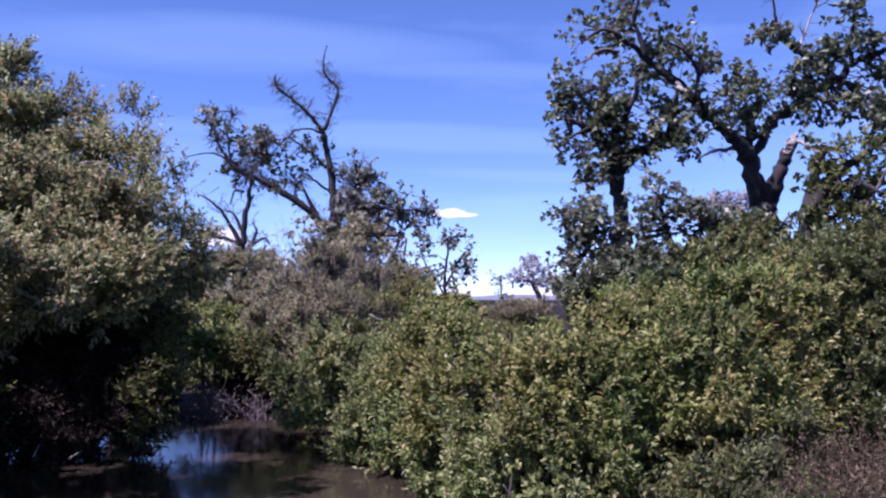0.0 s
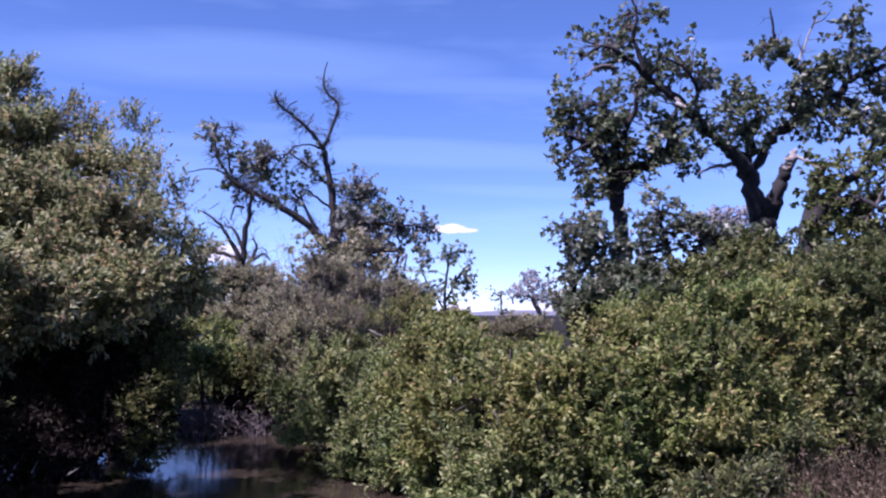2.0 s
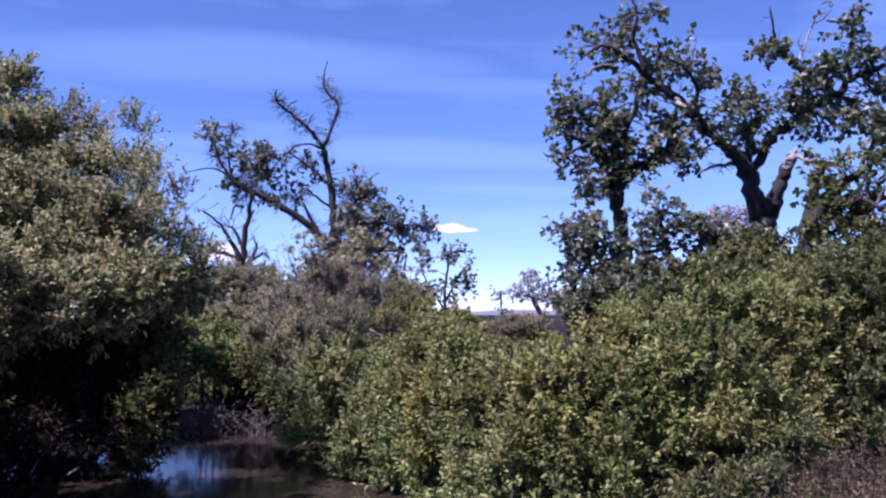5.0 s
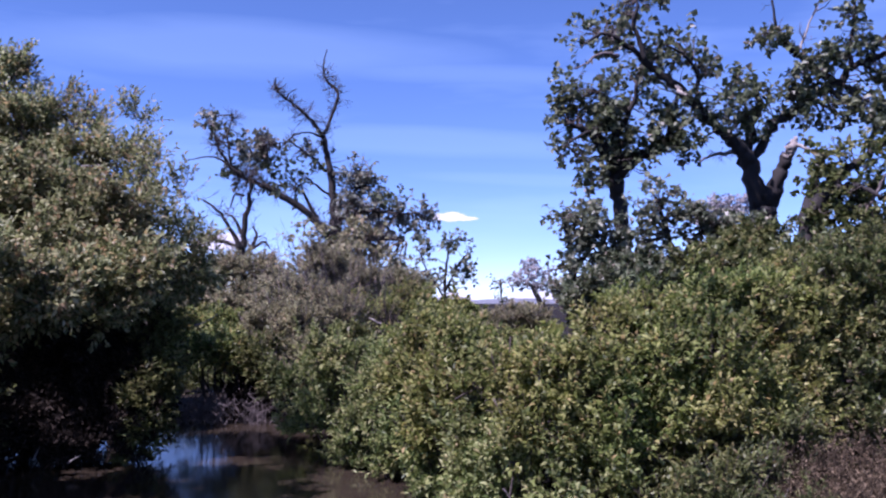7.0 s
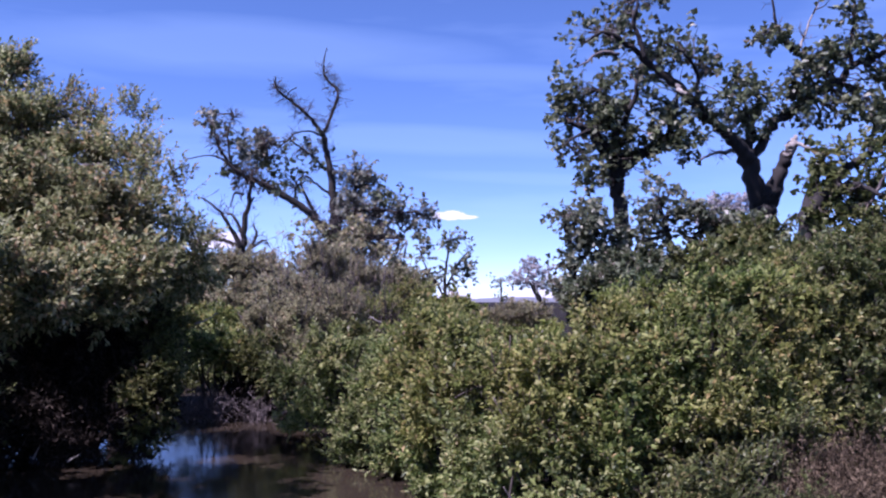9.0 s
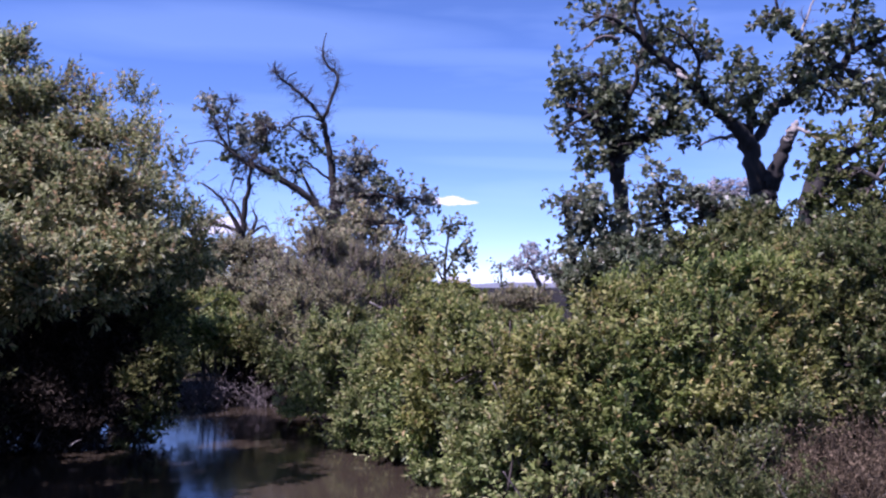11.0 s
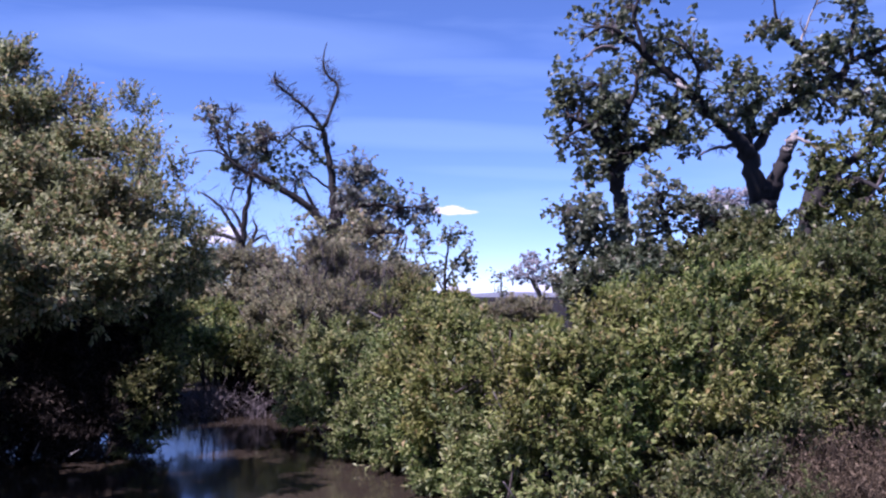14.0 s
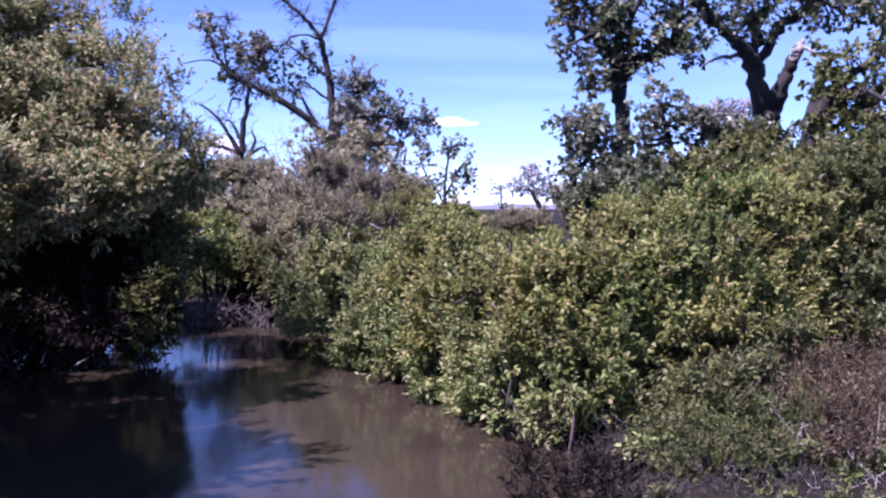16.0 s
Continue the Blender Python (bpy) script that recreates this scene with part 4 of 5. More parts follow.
clump(t, (5.92, 24, 6.4), (0.463, 0.463, 0.37), 0.84, leaf=0.17)
clump(t, (3.55, 24, 6.55), (0.309, 0.309, 0.216), 0.63, leaf=0.17)
clump(t, (4.48, 23.5, 6.11), (0.46, 0.46, 0.30), 0.6, leaf=0.17)
clump(t, (4.87, 23.5, 5.56), (0.43, 0.43, 0.27), 0.6, leaf=0.17)
clump(t, (4.20, 23.5, 5.35), (0.46, 0.46, 0.27), 0.6, leaf=0.17)
clump(t, (3.81, 23.5, 5.00), (0.33, 0.33, 0.23), 0.6, leaf=0.17)
clump(t, (5.42, 23.5, 5.92), (0.40, 0.40, 0.24), 0.6, leaf=0.17)
clump(t, (4.59, 23.5, 6.84), (0.40, 0.40, 0.27), 0.6, leaf=0.17)
# cottonwood at the edge of the thicket
t = tree("cottonwood with drooping leafy limbs, leaves darkened for shade", 7.41, 18)
limb(t, (7.27, 18.0, -0.1, 0.231), (7.39, 18.0, 2.51, 0.208), (7.62, 18.0, 3.44, 0.162), (7.98, 18.0, 3.97, 0.127), (8.36, 18.0, 4.38, 0.093), (8.69, 18.0, 4.61, 0.069), (9.14, 18.0, 4.94, 0.046), name="trunk")
limb(t, (7.42, 18.0, 2.51, 0.162), (7.59, 18.27, 3.35, 0.141), (7.85, 18.53, 4.1, 0.107), (8.25, 18.8, 4.87, 0.06))
limb(t, (7.98, 18.0, 3.97, 0.069), (8.37, 17.6, 3.97, 0.057), (8.62, 17.2, 3.69, 0.033))
limb(t, (8.54, 17.5, 3.56, 0.034), (8.7, 17.35, 3.94, 0.033), (8.72, 17.2, 4.14, 0.022), mat=grey_twig)
# dark bush leaves in place of cottonwood green, to paint shade on this crown
clump(t, (7.97, 18, 4.82), (0.301, 0.301, 0.278), 0.99, mat=dark_or_shade_leaf)
clump(t, (8.21, 18, 4.2), (0.602, 0.602, 0.324), 1.06, mat=dark_or_shade_leaf)
clump(t, (7.81, 18, 4.02), (0.347, 0.358, 0.37), 0.92, mat=dark_or_shade_leaf)
clump(t, (8.79, 18, 3.73), (0.393, 0.393, 0.37), 0.99, mat=dark_or_shade_leaf)
clump(t, (7.68, 18, 3.44), (0.37, 0.382, 0.393), 0.99, mat=dark_or_shade_leaf)
clump(t, (8.31, 18, 3.38), (0.694, 0.694, 0.301), 1.06, mat=dark_or_shade_leaf)
clump(t, (9.03, 18, 4.49), (0.324, 0.359, 0.393), 0.66, mat=dark_or_shade_leaf)
clump(t, (8.91, 18, 2.98), (0.44, 0.44, 0.37), 0.92, mat=dark_or_shade_leaf)
clump(t, (8.07, 18, 2.92), (0.579, 0.579, 0.347), 0.92, mat=dark_or_shade_leaf)
clump(t, (7.38, 18, 2.86), (0.463, 0.463, 0.347), 0.92, mat=dark_or_shade_leaf)
clump(t, (8.57, 18, 4.79), (0.393, 0.393, 0.278), 0.66, mat=dark_or_shade_leaf)
clump(t, (8.32, 18, 3.79), (0.694, 0.694, 0.301), 0.99, mat=dark_or_shade_leaf)
clump(t, (7.93, 18, 4.47), (0.278, 0.278, 0.255), 0.79, mat=dark_or_shade_leaf)
clump(t, (9.02, 18, 4.02), (0.301, 0.324, 0.347), 0.79, mat=dark_or_shade_leaf)
# low young cottonwoods under the large ones
t = tree("low bushy cottonwood with broad leaves in front of a trunk", 2.47, 17, group='young trees')
limb(t, (2.5, 17.0, -0.1, 0.087), (2.49, 17.0, 1.91, 0.077), (2.47, 17.0, 2.57, 0.055), (2.37, 17.0, 3.23, 0.033), name="trunk")
limb(t, (2.49, 17.0, 2.13, 0.055), (2.86, 17.0, 2.68, 0.044), (3.03, 17.0, 3.12, 0.022))
clump(t, (2.37, 17, 3.34), (0.197, 0.197, 0.131), 1.30, leaf=0.12, mat=young_leaf)
clump(t, (2.52, 17, 3.03), (0.306, 0.306, 0.219), 1.30, leaf=0.12, mat=young_leaf)
clump(t, (2.81, 17, 3.14), (0.415, 0.415, 0.262), 1.30, leaf=0.12, mat=young_leaf)
clump(t, (2.52, 17, 2.52), (0.35, 0.35, 0.284), 1.30, leaf=0.12, mat=young_leaf)
clump(t, (2.38, 17, 2.04), (0.262, 0.273, 0.284), 1.30, leaf=0.12, mat=young_leaf)
clump(t, (2.91, 17, 2.52), (0.437, 0.437, 0.35), 1.04, leaf=0.12, mat=young_leaf)
clump(t, (2.69, 17, 1.91), (0.546, 0.546, 0.284), 1.30, leaf=0.12, mat=young_leaf)
clump(t, (3.3, 17, 2.95), (0.284, 0.306, 0.328), 1.30, leaf=0.12, mat=young_leaf)
clump(t, (3.02, 17, 2.79), (0.393, 0.393, 0.393), 1.43, leaf=0.12, mat=young_leaf)
clump(t, (2.59, 17, 3.34), (0.328, 0.328, 0.153), 1.04, leaf=0.12, mat=young_leaf)
t = tree("low leafy cottonwood sapling among the shrubs", 4.43, 17, group='young trees')
limb(t, (4.49, 17.0, -0.1, 0.087), (4.49, 17.0, 2.13, 0.077), (4.39, 17.0, 2.79, 0.055), (4.18, 17.0, 3.56, 0.033), name="trunk")
limb(t, (4.5, 17.0, 2.35, 0.055), (4.94, 17.0, 2.9, 0.044), (5.22, 17.0, 3.12, 0.022))
limb(t, (4.87, 17.0, 3.47, 0.017), (4.72, 17.0, 3.61, 0.022), (4.57, 17.0, 3.76, 0.011))
clump(t, (4.22, 17, 3.76), (0.284, 0.284, 0.197), 1.30, leaf=0.12, mat=young_leaf)
clump(t, (4.01, 17, 3.39), (0.372, 0.372, 0.24), 1.56, leaf=0.12, mat=young_leaf)
clump(t, (3.68, 17, 2.84), (0.328, 0.328, 0.306), 1.04, leaf=0.12, mat=young_leaf)
clump(t, (4.95, 17, 3.34), (0.372, 0.372, 0.197), 1.30, leaf=0.12, mat=young_leaf)
clump(t, (4.62, 17, 3.14), (0.503, 0.503, 0.262), 1.30, leaf=0.12, mat=young_leaf)
clump(t, (4.28, 17, 2.63), (0.459, 0.459, 0.284), 0.78, leaf=0.12, mat=young_leaf)
clump(t, (5.24, 17, 2.84), (0.503, 0.503, 0.306), 1.17, leaf=0.12, mat=young_leaf)
clump(t, (5.65, 17, 3.03), (0.437, 0.437, 0.284), 1.30, leaf=0.12, mat=young_leaf)
clump(t, (3.73, 17, 2.46), (0.328, 0.328, 0.306), 0.52, leaf=0.12, mat=young_leaf)
clump(t, (4.88, 17, 2.35), (0.546, 0.546, 0.284), 1.17, leaf=0.12, mat=young_leaf)
clump(t, (4.33, 17, 2.02), (0.546, 0.546, 0.284), 1.04, leaf=0.12, mat=young_leaf)
clump(t, (5.76, 17, 2.52), (0.481, 0.481, 0.306), 1.30, leaf=0.12, mat=young_leaf)
# trees far behind, with haze painted into their leaf colour
t = tree("far tree with a leaning trunk, leaves paled for haze", 6.93, 62, group='far trees')
limb(t, (7.64, 62.0, -0.1, 0.199), (7.24, 62.0, 0.95, 0.199), (6.81, 62.0, 1.75, 0.179), (6.42, 62.0, 2.54, 0.159), (5.9, 62.0, 3.22, 0.08), name="trunk")
limb(t, (7.09, 62.0, 1.15, 0.12), (6.41, 62.0, 1.47, 0.1), (5.62, 62.0, 1.75, 0.06))
clump(t, (6.02, 62, 3.7), (1.196, 1.196, 0.717), 1.0, leaf=0.22, mat=haze_leaf, twigs=1)
clump(t, (5.26, 62, 3.06), (0.797, 0.797, 0.518), 0.9, leaf=0.22, mat=haze_leaf, twigs=1)
clump(t, (6.7, 62, 3.38), (1.036, 1.036, 0.638), 0.9, leaf=0.22, mat=haze_leaf, twigs=1)
clump(t, (6.1, 62, 4.34), (0.717, 0.717, 0.478), 0.8, leaf=0.22, mat=haze_leaf, twigs=1)
clump(t, (7.21, 62, 2.82), (0.717, 0.717, 0.478), 0.7, leaf=0.22, mat=haze_leaf, twigs=1)
t = tree("far tree behind the thicket, leaves paled for haze", 20.16, 62, group='far trees')
limb(t, (19.93, 62.0, -0.1, 0.239), (20.01, 62.0, 5.94, 0.199), (19.84, 62.0, 8.14, 0.12), name="trunk")
clump(t, (20.05, 62, 8.75), (1.435, 1.435, 0.558), 0.9, leaf=0.22, mat=haze_leaf)
clump(t, (18.65, 62, 8.34), (1.036, 1.036, 0.478), 0.8, leaf=0.22, mat=haze_leaf)
clump(t, (21.45, 62, 8.42), (1.036, 1.036, 0.558), 0.8, leaf=0.22, mat=haze_leaf)
clump(t, (19.84, 62, 7.86), (1.993, 1.993, 0.717), 0.9, leaf=0.22, mat=haze_leaf)
t = tree("far tree glimpsed through gaps, leaves paled for haze", 14.58, 62, group='far trees')
limb(t, (14.42, 62.0, -0.1, 0.239), (14.58, 62.0, 1.95, 0.199), (14.6, 62.0, 3.74, 0.12), name="trunk")
clump(t, (14.6, 62, 3.94), (1.435, 1.435, 0.797), 0.8, leaf=0.22, mat=haze_leaf)
clump(t, (13.39, 62, 3.14), (1.196, 1.196, 0.638), 0.8, leaf=0.22, mat=haze_leaf)
clump(t, (15.99, 62, 3.14), (1.196, 1.196, 0.717), 0.8, leaf=0.22, mat=haze_leaf)
t = tree("thin leafy stalk rising above the shrubs", 1.57, 24, group='young trees')
limb(t, (1.62, 24.0, -0.1, 0.025), (1.6, 24.0, 1.43, 0.022), (1.57, 24.0, 2.27, 0.015), name="trunk")
clump(t, (1.57, 24, 2.12), (0.108, 0.123, 0.139), 0.6, leaf=0.08)
clump(t, (1.67, 24, 1.73), (0.185, 0.185, 0.154), 0.6, leaf=0.08)
# willow overhanging the creek
big_willow = shrub("tall overhanging willow with olive narrow leaves", -4.8, 9.7, [(-4.66, 9.20, 3.98, 0.35, 0.40, 0.44), (-4.19, 8.70, 3.31, 0.47, 0.46, 0.45), (-3.54, 8.50, 3.02, 0.44, 0.35, 0.27), (-3.52, 7.50, 2.56, 0.53, 0.46, 0.38), (-2.92, 7.50, 2.37, 0.53, 0.43, 0.34), (-3.30, 7.00, 2.05, 0.54, 0.43, 0.32), (-2.63, 7.00, 1.91, 0.45, 0.35, 0.26), (-3.15, 6.50, 1.59, 0.46, 0.33, 0.20), (-2.68, 6.80, 1.64, 0.40, 0.29, 0.20), (-4.09, 7.50, 2.61, 0.53, 0.51, 0.49), (-3.85, 7.00, 1.91, 0.49, 0.46, 0.40), (-3.52, 6.50, 1.42, 0.38, 0.29, 0.21), (-2.84, 6.50, 1.80, 0.31, 0.24, 0.18), (-3.02, 6.50, 1.51, 0.29, 0.23, 0.15), (-2.33, 6.80, 1.83, 0.26, 0.22, 0.19), (-2.60, 6.80, 1.53, 0.26, 0.20, 0.15), (-3.10, 6.00, 1.82, 0.40, 0.30, 0.25), (-2.75, 6.15, 1.66, 0.28, 0.25, 0.18)], willow_leaf, leaf=0.056, width=0.44, spacing=0.2, per=9, shoot=0.19, rise=0.4, reach=(0.35, 1.05), stout=0.6, stems=False)
bare_branch(big_willow, (-3.72, 7.30, 2.66, 0.008), (-3.66, 7.42, 2.73, 0.006), (-3.60, 7.54, 2.75, 0.003))
bare_branch(big_willow, (-3.37, 8.10, 2.86, 0.008), (-3.24, 8.22, 2.90, 0.006), (-3.14, 8.34, 2.89, 0.003))
bare_branch(big_willow, (-3.42, 7.15, 2.26, 0.008), (-3.40, 7.27, 2.20, 0.006), (-3.43, 7.39, 2.16, 0.003))
bare_branch(big_willow, (-3.61, 7.10, 1.92, 0.008), (-3.55, 7.22, 1.91, 0.006), (-3.49, 7.34, 1.87, 0.003))
bare_branch(big_willow, (-3.20, 7.50, 1.62, 0.008), (-3.13, 7.62, 1.63, 0.006), (-3.10, 7.74, 1.68, 0.003))
bare_branch(big_willow, (-2.62, 9.30, 1.37, 0.008), (-2.53, 9.42, 1.41, 0.006), (-2.44, 9.54, 1.48, 0.003))
bare_branch(big_willow, (-3.87, 8.40, 0.12, 0.008), (-3.88, 8.52, 0.19, 0.006), (-3.91, 8.64, 0.24, 0.003))
bare_branch(big_willow, (-4.00, 8.40, 0.20, 0.008), (-4.02, 8.52, 0.25, 0.006), (-4.05, 8.64, 0.28, 0.003))
bare_branch(big_willow, (-3.50, 8.30, 0.11, 0.008), (-3.49, 8.42, 0.13, 0.006), (-3.47, 8.54, 0.15, 0.003))
shrub("feathery willow top with thin drooping shoots", -5.0, 8.6, [(-3.22, 8.6, 3.09, 0.332, 0.293, 0.254), (-2.94, 8.3, 2.72, 0.32, 0.32, 0.32), (-2.66, 8.1, 2.43, 0.26, 0.26, 0.26), (-2.5, 8.2, 2.17, 0.253, 0.232, 0.211), (-2.67, 9.3, 2.18, 0.215, 0.209, 0.203), (-2.62, 9.4, 1.95, 0.205, 0.211, 0.218), (-3.31, 9.4, 3.6, 0.085, 0.109, 0.133), (-3.87, 9.0, 3.46, 0.289, 0.26, 0.231), (-4.11, 9.1, 3.7, 0.257, 0.239, 0.222), (-3.68, 9.1, 3.47, 0.211, 0.188, 0.164), (-2.73, 9.2, 2.84, 0.083, 0.13, 0.177)], willow_leaf, leaf=0.054, width=0.38, spacing=0.235, per=9, shoot=0.3, rise=0.8, reach=(0.3, 1.25), stout=0.6, stems=False)
shrub("dense willow with shaded lower branches over the water", -5.9, 9.6, [(-2.69, 9.20, 1.94, 0.30, 0.29, 0.28), (-4.16, 8.90, 2.63, 0.86, 0.66, 0.46), (-3.46, 9.20, 2.24, 0.65, 0.50, 0.35), (-4.29, 9.20, 2.07, 0.89, 0.65, 0.41), (-3.54, 9.60, 1.77, 0.68, 0.52, 0.37), (-4.63, 8.90, 2.80, 0.74, 0.60, 0.46), (-3.87, 8.90, 2.56, 0.69, 0.57, 0.46), (-4.47, 9.20, 2.07, 0.77, 0.59, 0.41), (-3.52, 9.20, 2.01, 0.65, 0.49, 0.33), (-4.76, 8.70, 3.34, 0.50, 0.50, 0.50)], willow_leaf, leaf=0.066, width=0.34, spacing=0.2, per=8, shoot=0.17, rise=0.1, reach=(0.35, 1.0), stout=0.6, stems=False)
# lower willow lobes in a darker leaf colour, painting shade where sun reaches
shrub("leafy skirt of branches hanging to the water, darkened for shade", -3.3, 9.6, [(-3.10, 9.60, 1.28, 0.27, 0.29, 0.31), (-2.94, 9.20, 0.95, 0.24, 0.27, 0.30), (-2.96, 9.00, 0.62, 0.29, 0.29, 0.29), (-2.99, 8.90, 0.30, 0.19, 0.19, 0.19), (-3.12, 8.90, 0.15, 0.20, 0.18, 0.16)], dark_or_shade_leaf, leaf=0.066, width=0.34, spacing=0.18, per=8, shoot=0.17, rise=0.1, reach=(0.35, 1.0), stout=0.6, stems=False)
# stems coloured near black to paint the shade below the willow
shrub("tangle of bare willow stems over the water, near black to paint shade", -4.78, 10, [(-4.52, 10, 1.46, 0.9, 0.643, 0.386), (-3.61, 9.8, 1.28, 0.63, 0.504, 0.378), (-4.54, 9.8, 0.96, 0.945, 0.724, 0.504), (-3.55, 9.5, 0.86, 0.611, 0.519, 0.428), (-3.89, 9.3, 0.58, 0.897, 0.598, 0.299), (-3.14, 9.2, 0.54, 0.355, 0.326, 0.296), (-4.66, 9.3, 0.52, 0.777, 0.568, 0.359), (-4.23, 8.9, 0.26, 0.744, 0.515, 0.286), (-3.43, 8.9, 0.29, 0.572, 0.429, 0.286), (-4.85, 8.6, 0.33, 0.663, 0.525, 0.387), (-4.04, 11, 0.68, 0.636, 0.53, 0.424), (-3.83, 11.2, 0.95, 0.432, 0.432, 0.432), (-4.67, 11, 0.61, 0.707, 0.566, 0.424), (-3.27, 9.4, 0.36, 0.363, 0.29, 0.218)], shade_stalk, leaf=0.07, width=0.34, rise=0.5, spacing=0.16, stems=False)
# mostly unseen lobes added at the left to keep skylight off the willow
shrub("leaning willow at the water edge, mostly unseen, added to block light", -5.5, 6.8, [(-4.80, 8.20, 3.02, 0.42, 0.45, 0.47), (-4.22, 7.00, 2.18, 0.49, 0.52, 0.54), (-4.14, 7.00, 1.37, 0.58, 0.58, 0.58), (-4.91, 8.60, 0.44, 0.72, 0.66, 0.61)], willow_leaf, leaf=0.066, width=0.34, spacing=0.2, per=8, shoot=0.17, rise=0.1, reach=(0.35, 1.0), stout=0.6, stems=False)
# willow added out of view on the left to block sun and sky light
shrub("unseen tall willow added to shade the creek", -5.4, 4.2, [(-4.5, 3.4, 4.0, 1.2, 1.1, 1.0), (-4.4, 4.2, 4.1, 1.2, 0.6, 1.0), (-5.3, 4.2, 2.4, 1.1, 1.2, 1.3), (-4.0, 5.2, 2.2, 0.55, 0.6, 0.7), (-3.6, 4.6, 2.9, 0.6, 0.6, 0.5), (-3.7, 4.4, 1.7, 0.6, 0.6, 0.7), (-4.3, 6.0, 2.0, 0.4, 0.5, 0.9), (-5.8, 10.4, 0.9, 0.9, 0.8, 0.9), (-5.3, 7.2, 1.0, 0.8, 0.9, 0.8), (-4.9, 7.2, 1.6, 0.6, 0.5, 0.6), (-5.2, 7.7, 1.8, 0.6, 0.5, 0.6), (-5.9, 8.4, 2.7, 0.8, 0.6, 0.7), (-3.8, 3.4, 2.2, 0.8, 0.8, 0.8)], willow_leaf, leaf=0.1, width=0.42, spacing=0.29, per=9, shoot=0.3, stout=1.4)
shrub("willow thicket farther along the creek", -5.21, 9.6, [(-5.77, 12, 3.53, 0.771, 0.732, 0.694), (-5.41, 11.6, 2.41, 1.119, 0.932, 0.746), (-4.29, 11.6, 2.26, 0.671, 0.597, 0.522), (-5.15, 12.6, 2.48, 0.729, 0.689, 0.648), (-3.83, 11.8, 1.97, 0.455, 0.455, 0.455), (-4.87, 13, 1.51, 0.669, 0.669, 0.669), (-5.26, 12, 1.21, 1.08, 1.003, 0.926)], willow_leaf, leaf=0.09, width=0.32, spacing=0.26, per=8, shoot=0.22, rise=0.2, reach=(0.35, 1.0), stems=False)
# grey brush on the far bank
shrub("dry beige brush with fine pale leaves", -7.5, 34, [(-8.40, 34.0, 3.02, 1.09, 0.83, 0.57), (-7.31, 34.0, 2.83, 1.31, 1.03, 0.74), (-10.36, 34.7, 2.46, 1.34, 1.23, 1.12), (-9.05, 34.0, 2.45, 0.96, 0.85, 0.74), (-5.69, 31.2, 2.08, 1.00, 0.90, 0.80), (-7.41, 32.6, 1.57, 1.47, 1.19, 0.92), (-9.48, 34.0, 1.78, 1.09, 0.98, 0.87)], grey_leaf, bark=grey_twig, leaf=0.15, width=0.36, spacing=0.42, per=8, shoot=0.4, reach=(0.4, 1.1))
shrub("rounded green shrub across the water", -4.87, 19, [(-4.8, 19, 0.67, 0.733, 0.587, 0.44), (-5.7, 20, 0.94, 0.643, 0.579, 0.514), (-4.08, 18.5, 0.64, 0.666, 0.571, 0.476), (-5.31, 21, 1.11, 0.945, 0.675, 0.405), (-5.95, 20, 0.56, 0.514, 0.514, 0.514)], bush_leaf, leaf=0.095, width=0.4)
dry_brush = shrub("tall dry brush with bare upright grey stems", -1.97, 15, [(-2.16, 15, 2.36, 0.289, 0.308, 0.328), (-1.8, 15.2, 2.22, 0.391, 0.371, 0.352), (-1.39, 15, 1.92, 0.424, 0.405, 0.386), (-2.06, 13.4, 1.68, 0.379, 0.379, 0.379), (-1.54, 13, 1.38, 0.552, 0.502, 0.451), (-2.07, 12.7, 1.26, 0.457, 0.432, 0.408), (-2.56, 12.9, 1.3, 0.415, 0.373, 0.332), (-2.44, 12.5, 0.95, 0.402, 0.338, 0.273), (-1.87, 12.2, 0.93, 0.439, 0.353, 0.267)], grey_leaf, bark=grey_twig, rise=1.4, leaf=0.065, width=0.28, stout=1.3)
bare_branch(dry_brush, (-1.03, 12.40, 1.39, 0.012), (-0.83, 12.40, 1.29, 0.011), (-0.65, 12.40, 1.18, 0.006))
# twigs coloured near black in place of the shaded gap at the far bank
shrub("twiggy shrub overhanging the far water edge, near black to paint shade", -2.11, 12.9, [(-2.51, 12.9, 0.68, 0.498, 0.44, 0.382), (-1.97, 12.6, 0.62, 0.567, 0.486, 0.405), (-1.45, 12.3, 0.65, 0.474, 0.434, 0.395), (-1.49, 12, 0.29, 0.463, 0.424, 0.386), (-2.08, 12.3, 0.29, 0.474, 0.419, 0.364), (-2.59, 12.5, 0.39, 0.482, 0.401, 0.321), (-2.54, 12.1, 0.18, 0.358, 0.295, 0.233)], shade_stalk, bark=twig_bark, leaf=0.08, width=0.36)
shrub("dark green shrub spreading over the far water edge", -2.30, 12.60, [(-2.41, 12.10, 0.86, 0.34, 0.30, 0.24), (-1.96, 11.50, 0.62, 0.33, 0.28, 0.20)], dark_or_shade_leaf, leaf=0.075, width=0.4, spacing=0.2, shoot=0.25)
shrub("rounded light green bush low on the far bank", -3.23, 12.90, [(-3.11, 12.40, 0.98, 0.40, 0.31, 0.22), (-2.82, 12.20, 0.88, 0.28, 0.24, 0.19), (-3.48, 12.60, 0.91, 0.29, 0.25, 0.21)], bush_leaf, leaf=0.075, width=0.42, spacing=0.2, shoot=0.2)
shrub("dark green shrub hanging low over the water", -1.05, 11.4, [(-1.39, 11.2, 1.02, 0.288, 0.288, 0.288), (-1.12, 11, 0.96, 0.354, 0.354, 0.354), (-1.08, 10.4, 0.63, 0.294, 0.267, 0.241), (-1.33, 10.6, 0.66, 0.232, 0.212, 0.191)], dark_or_shade_leaf, leaf=0.075, width=0.4)
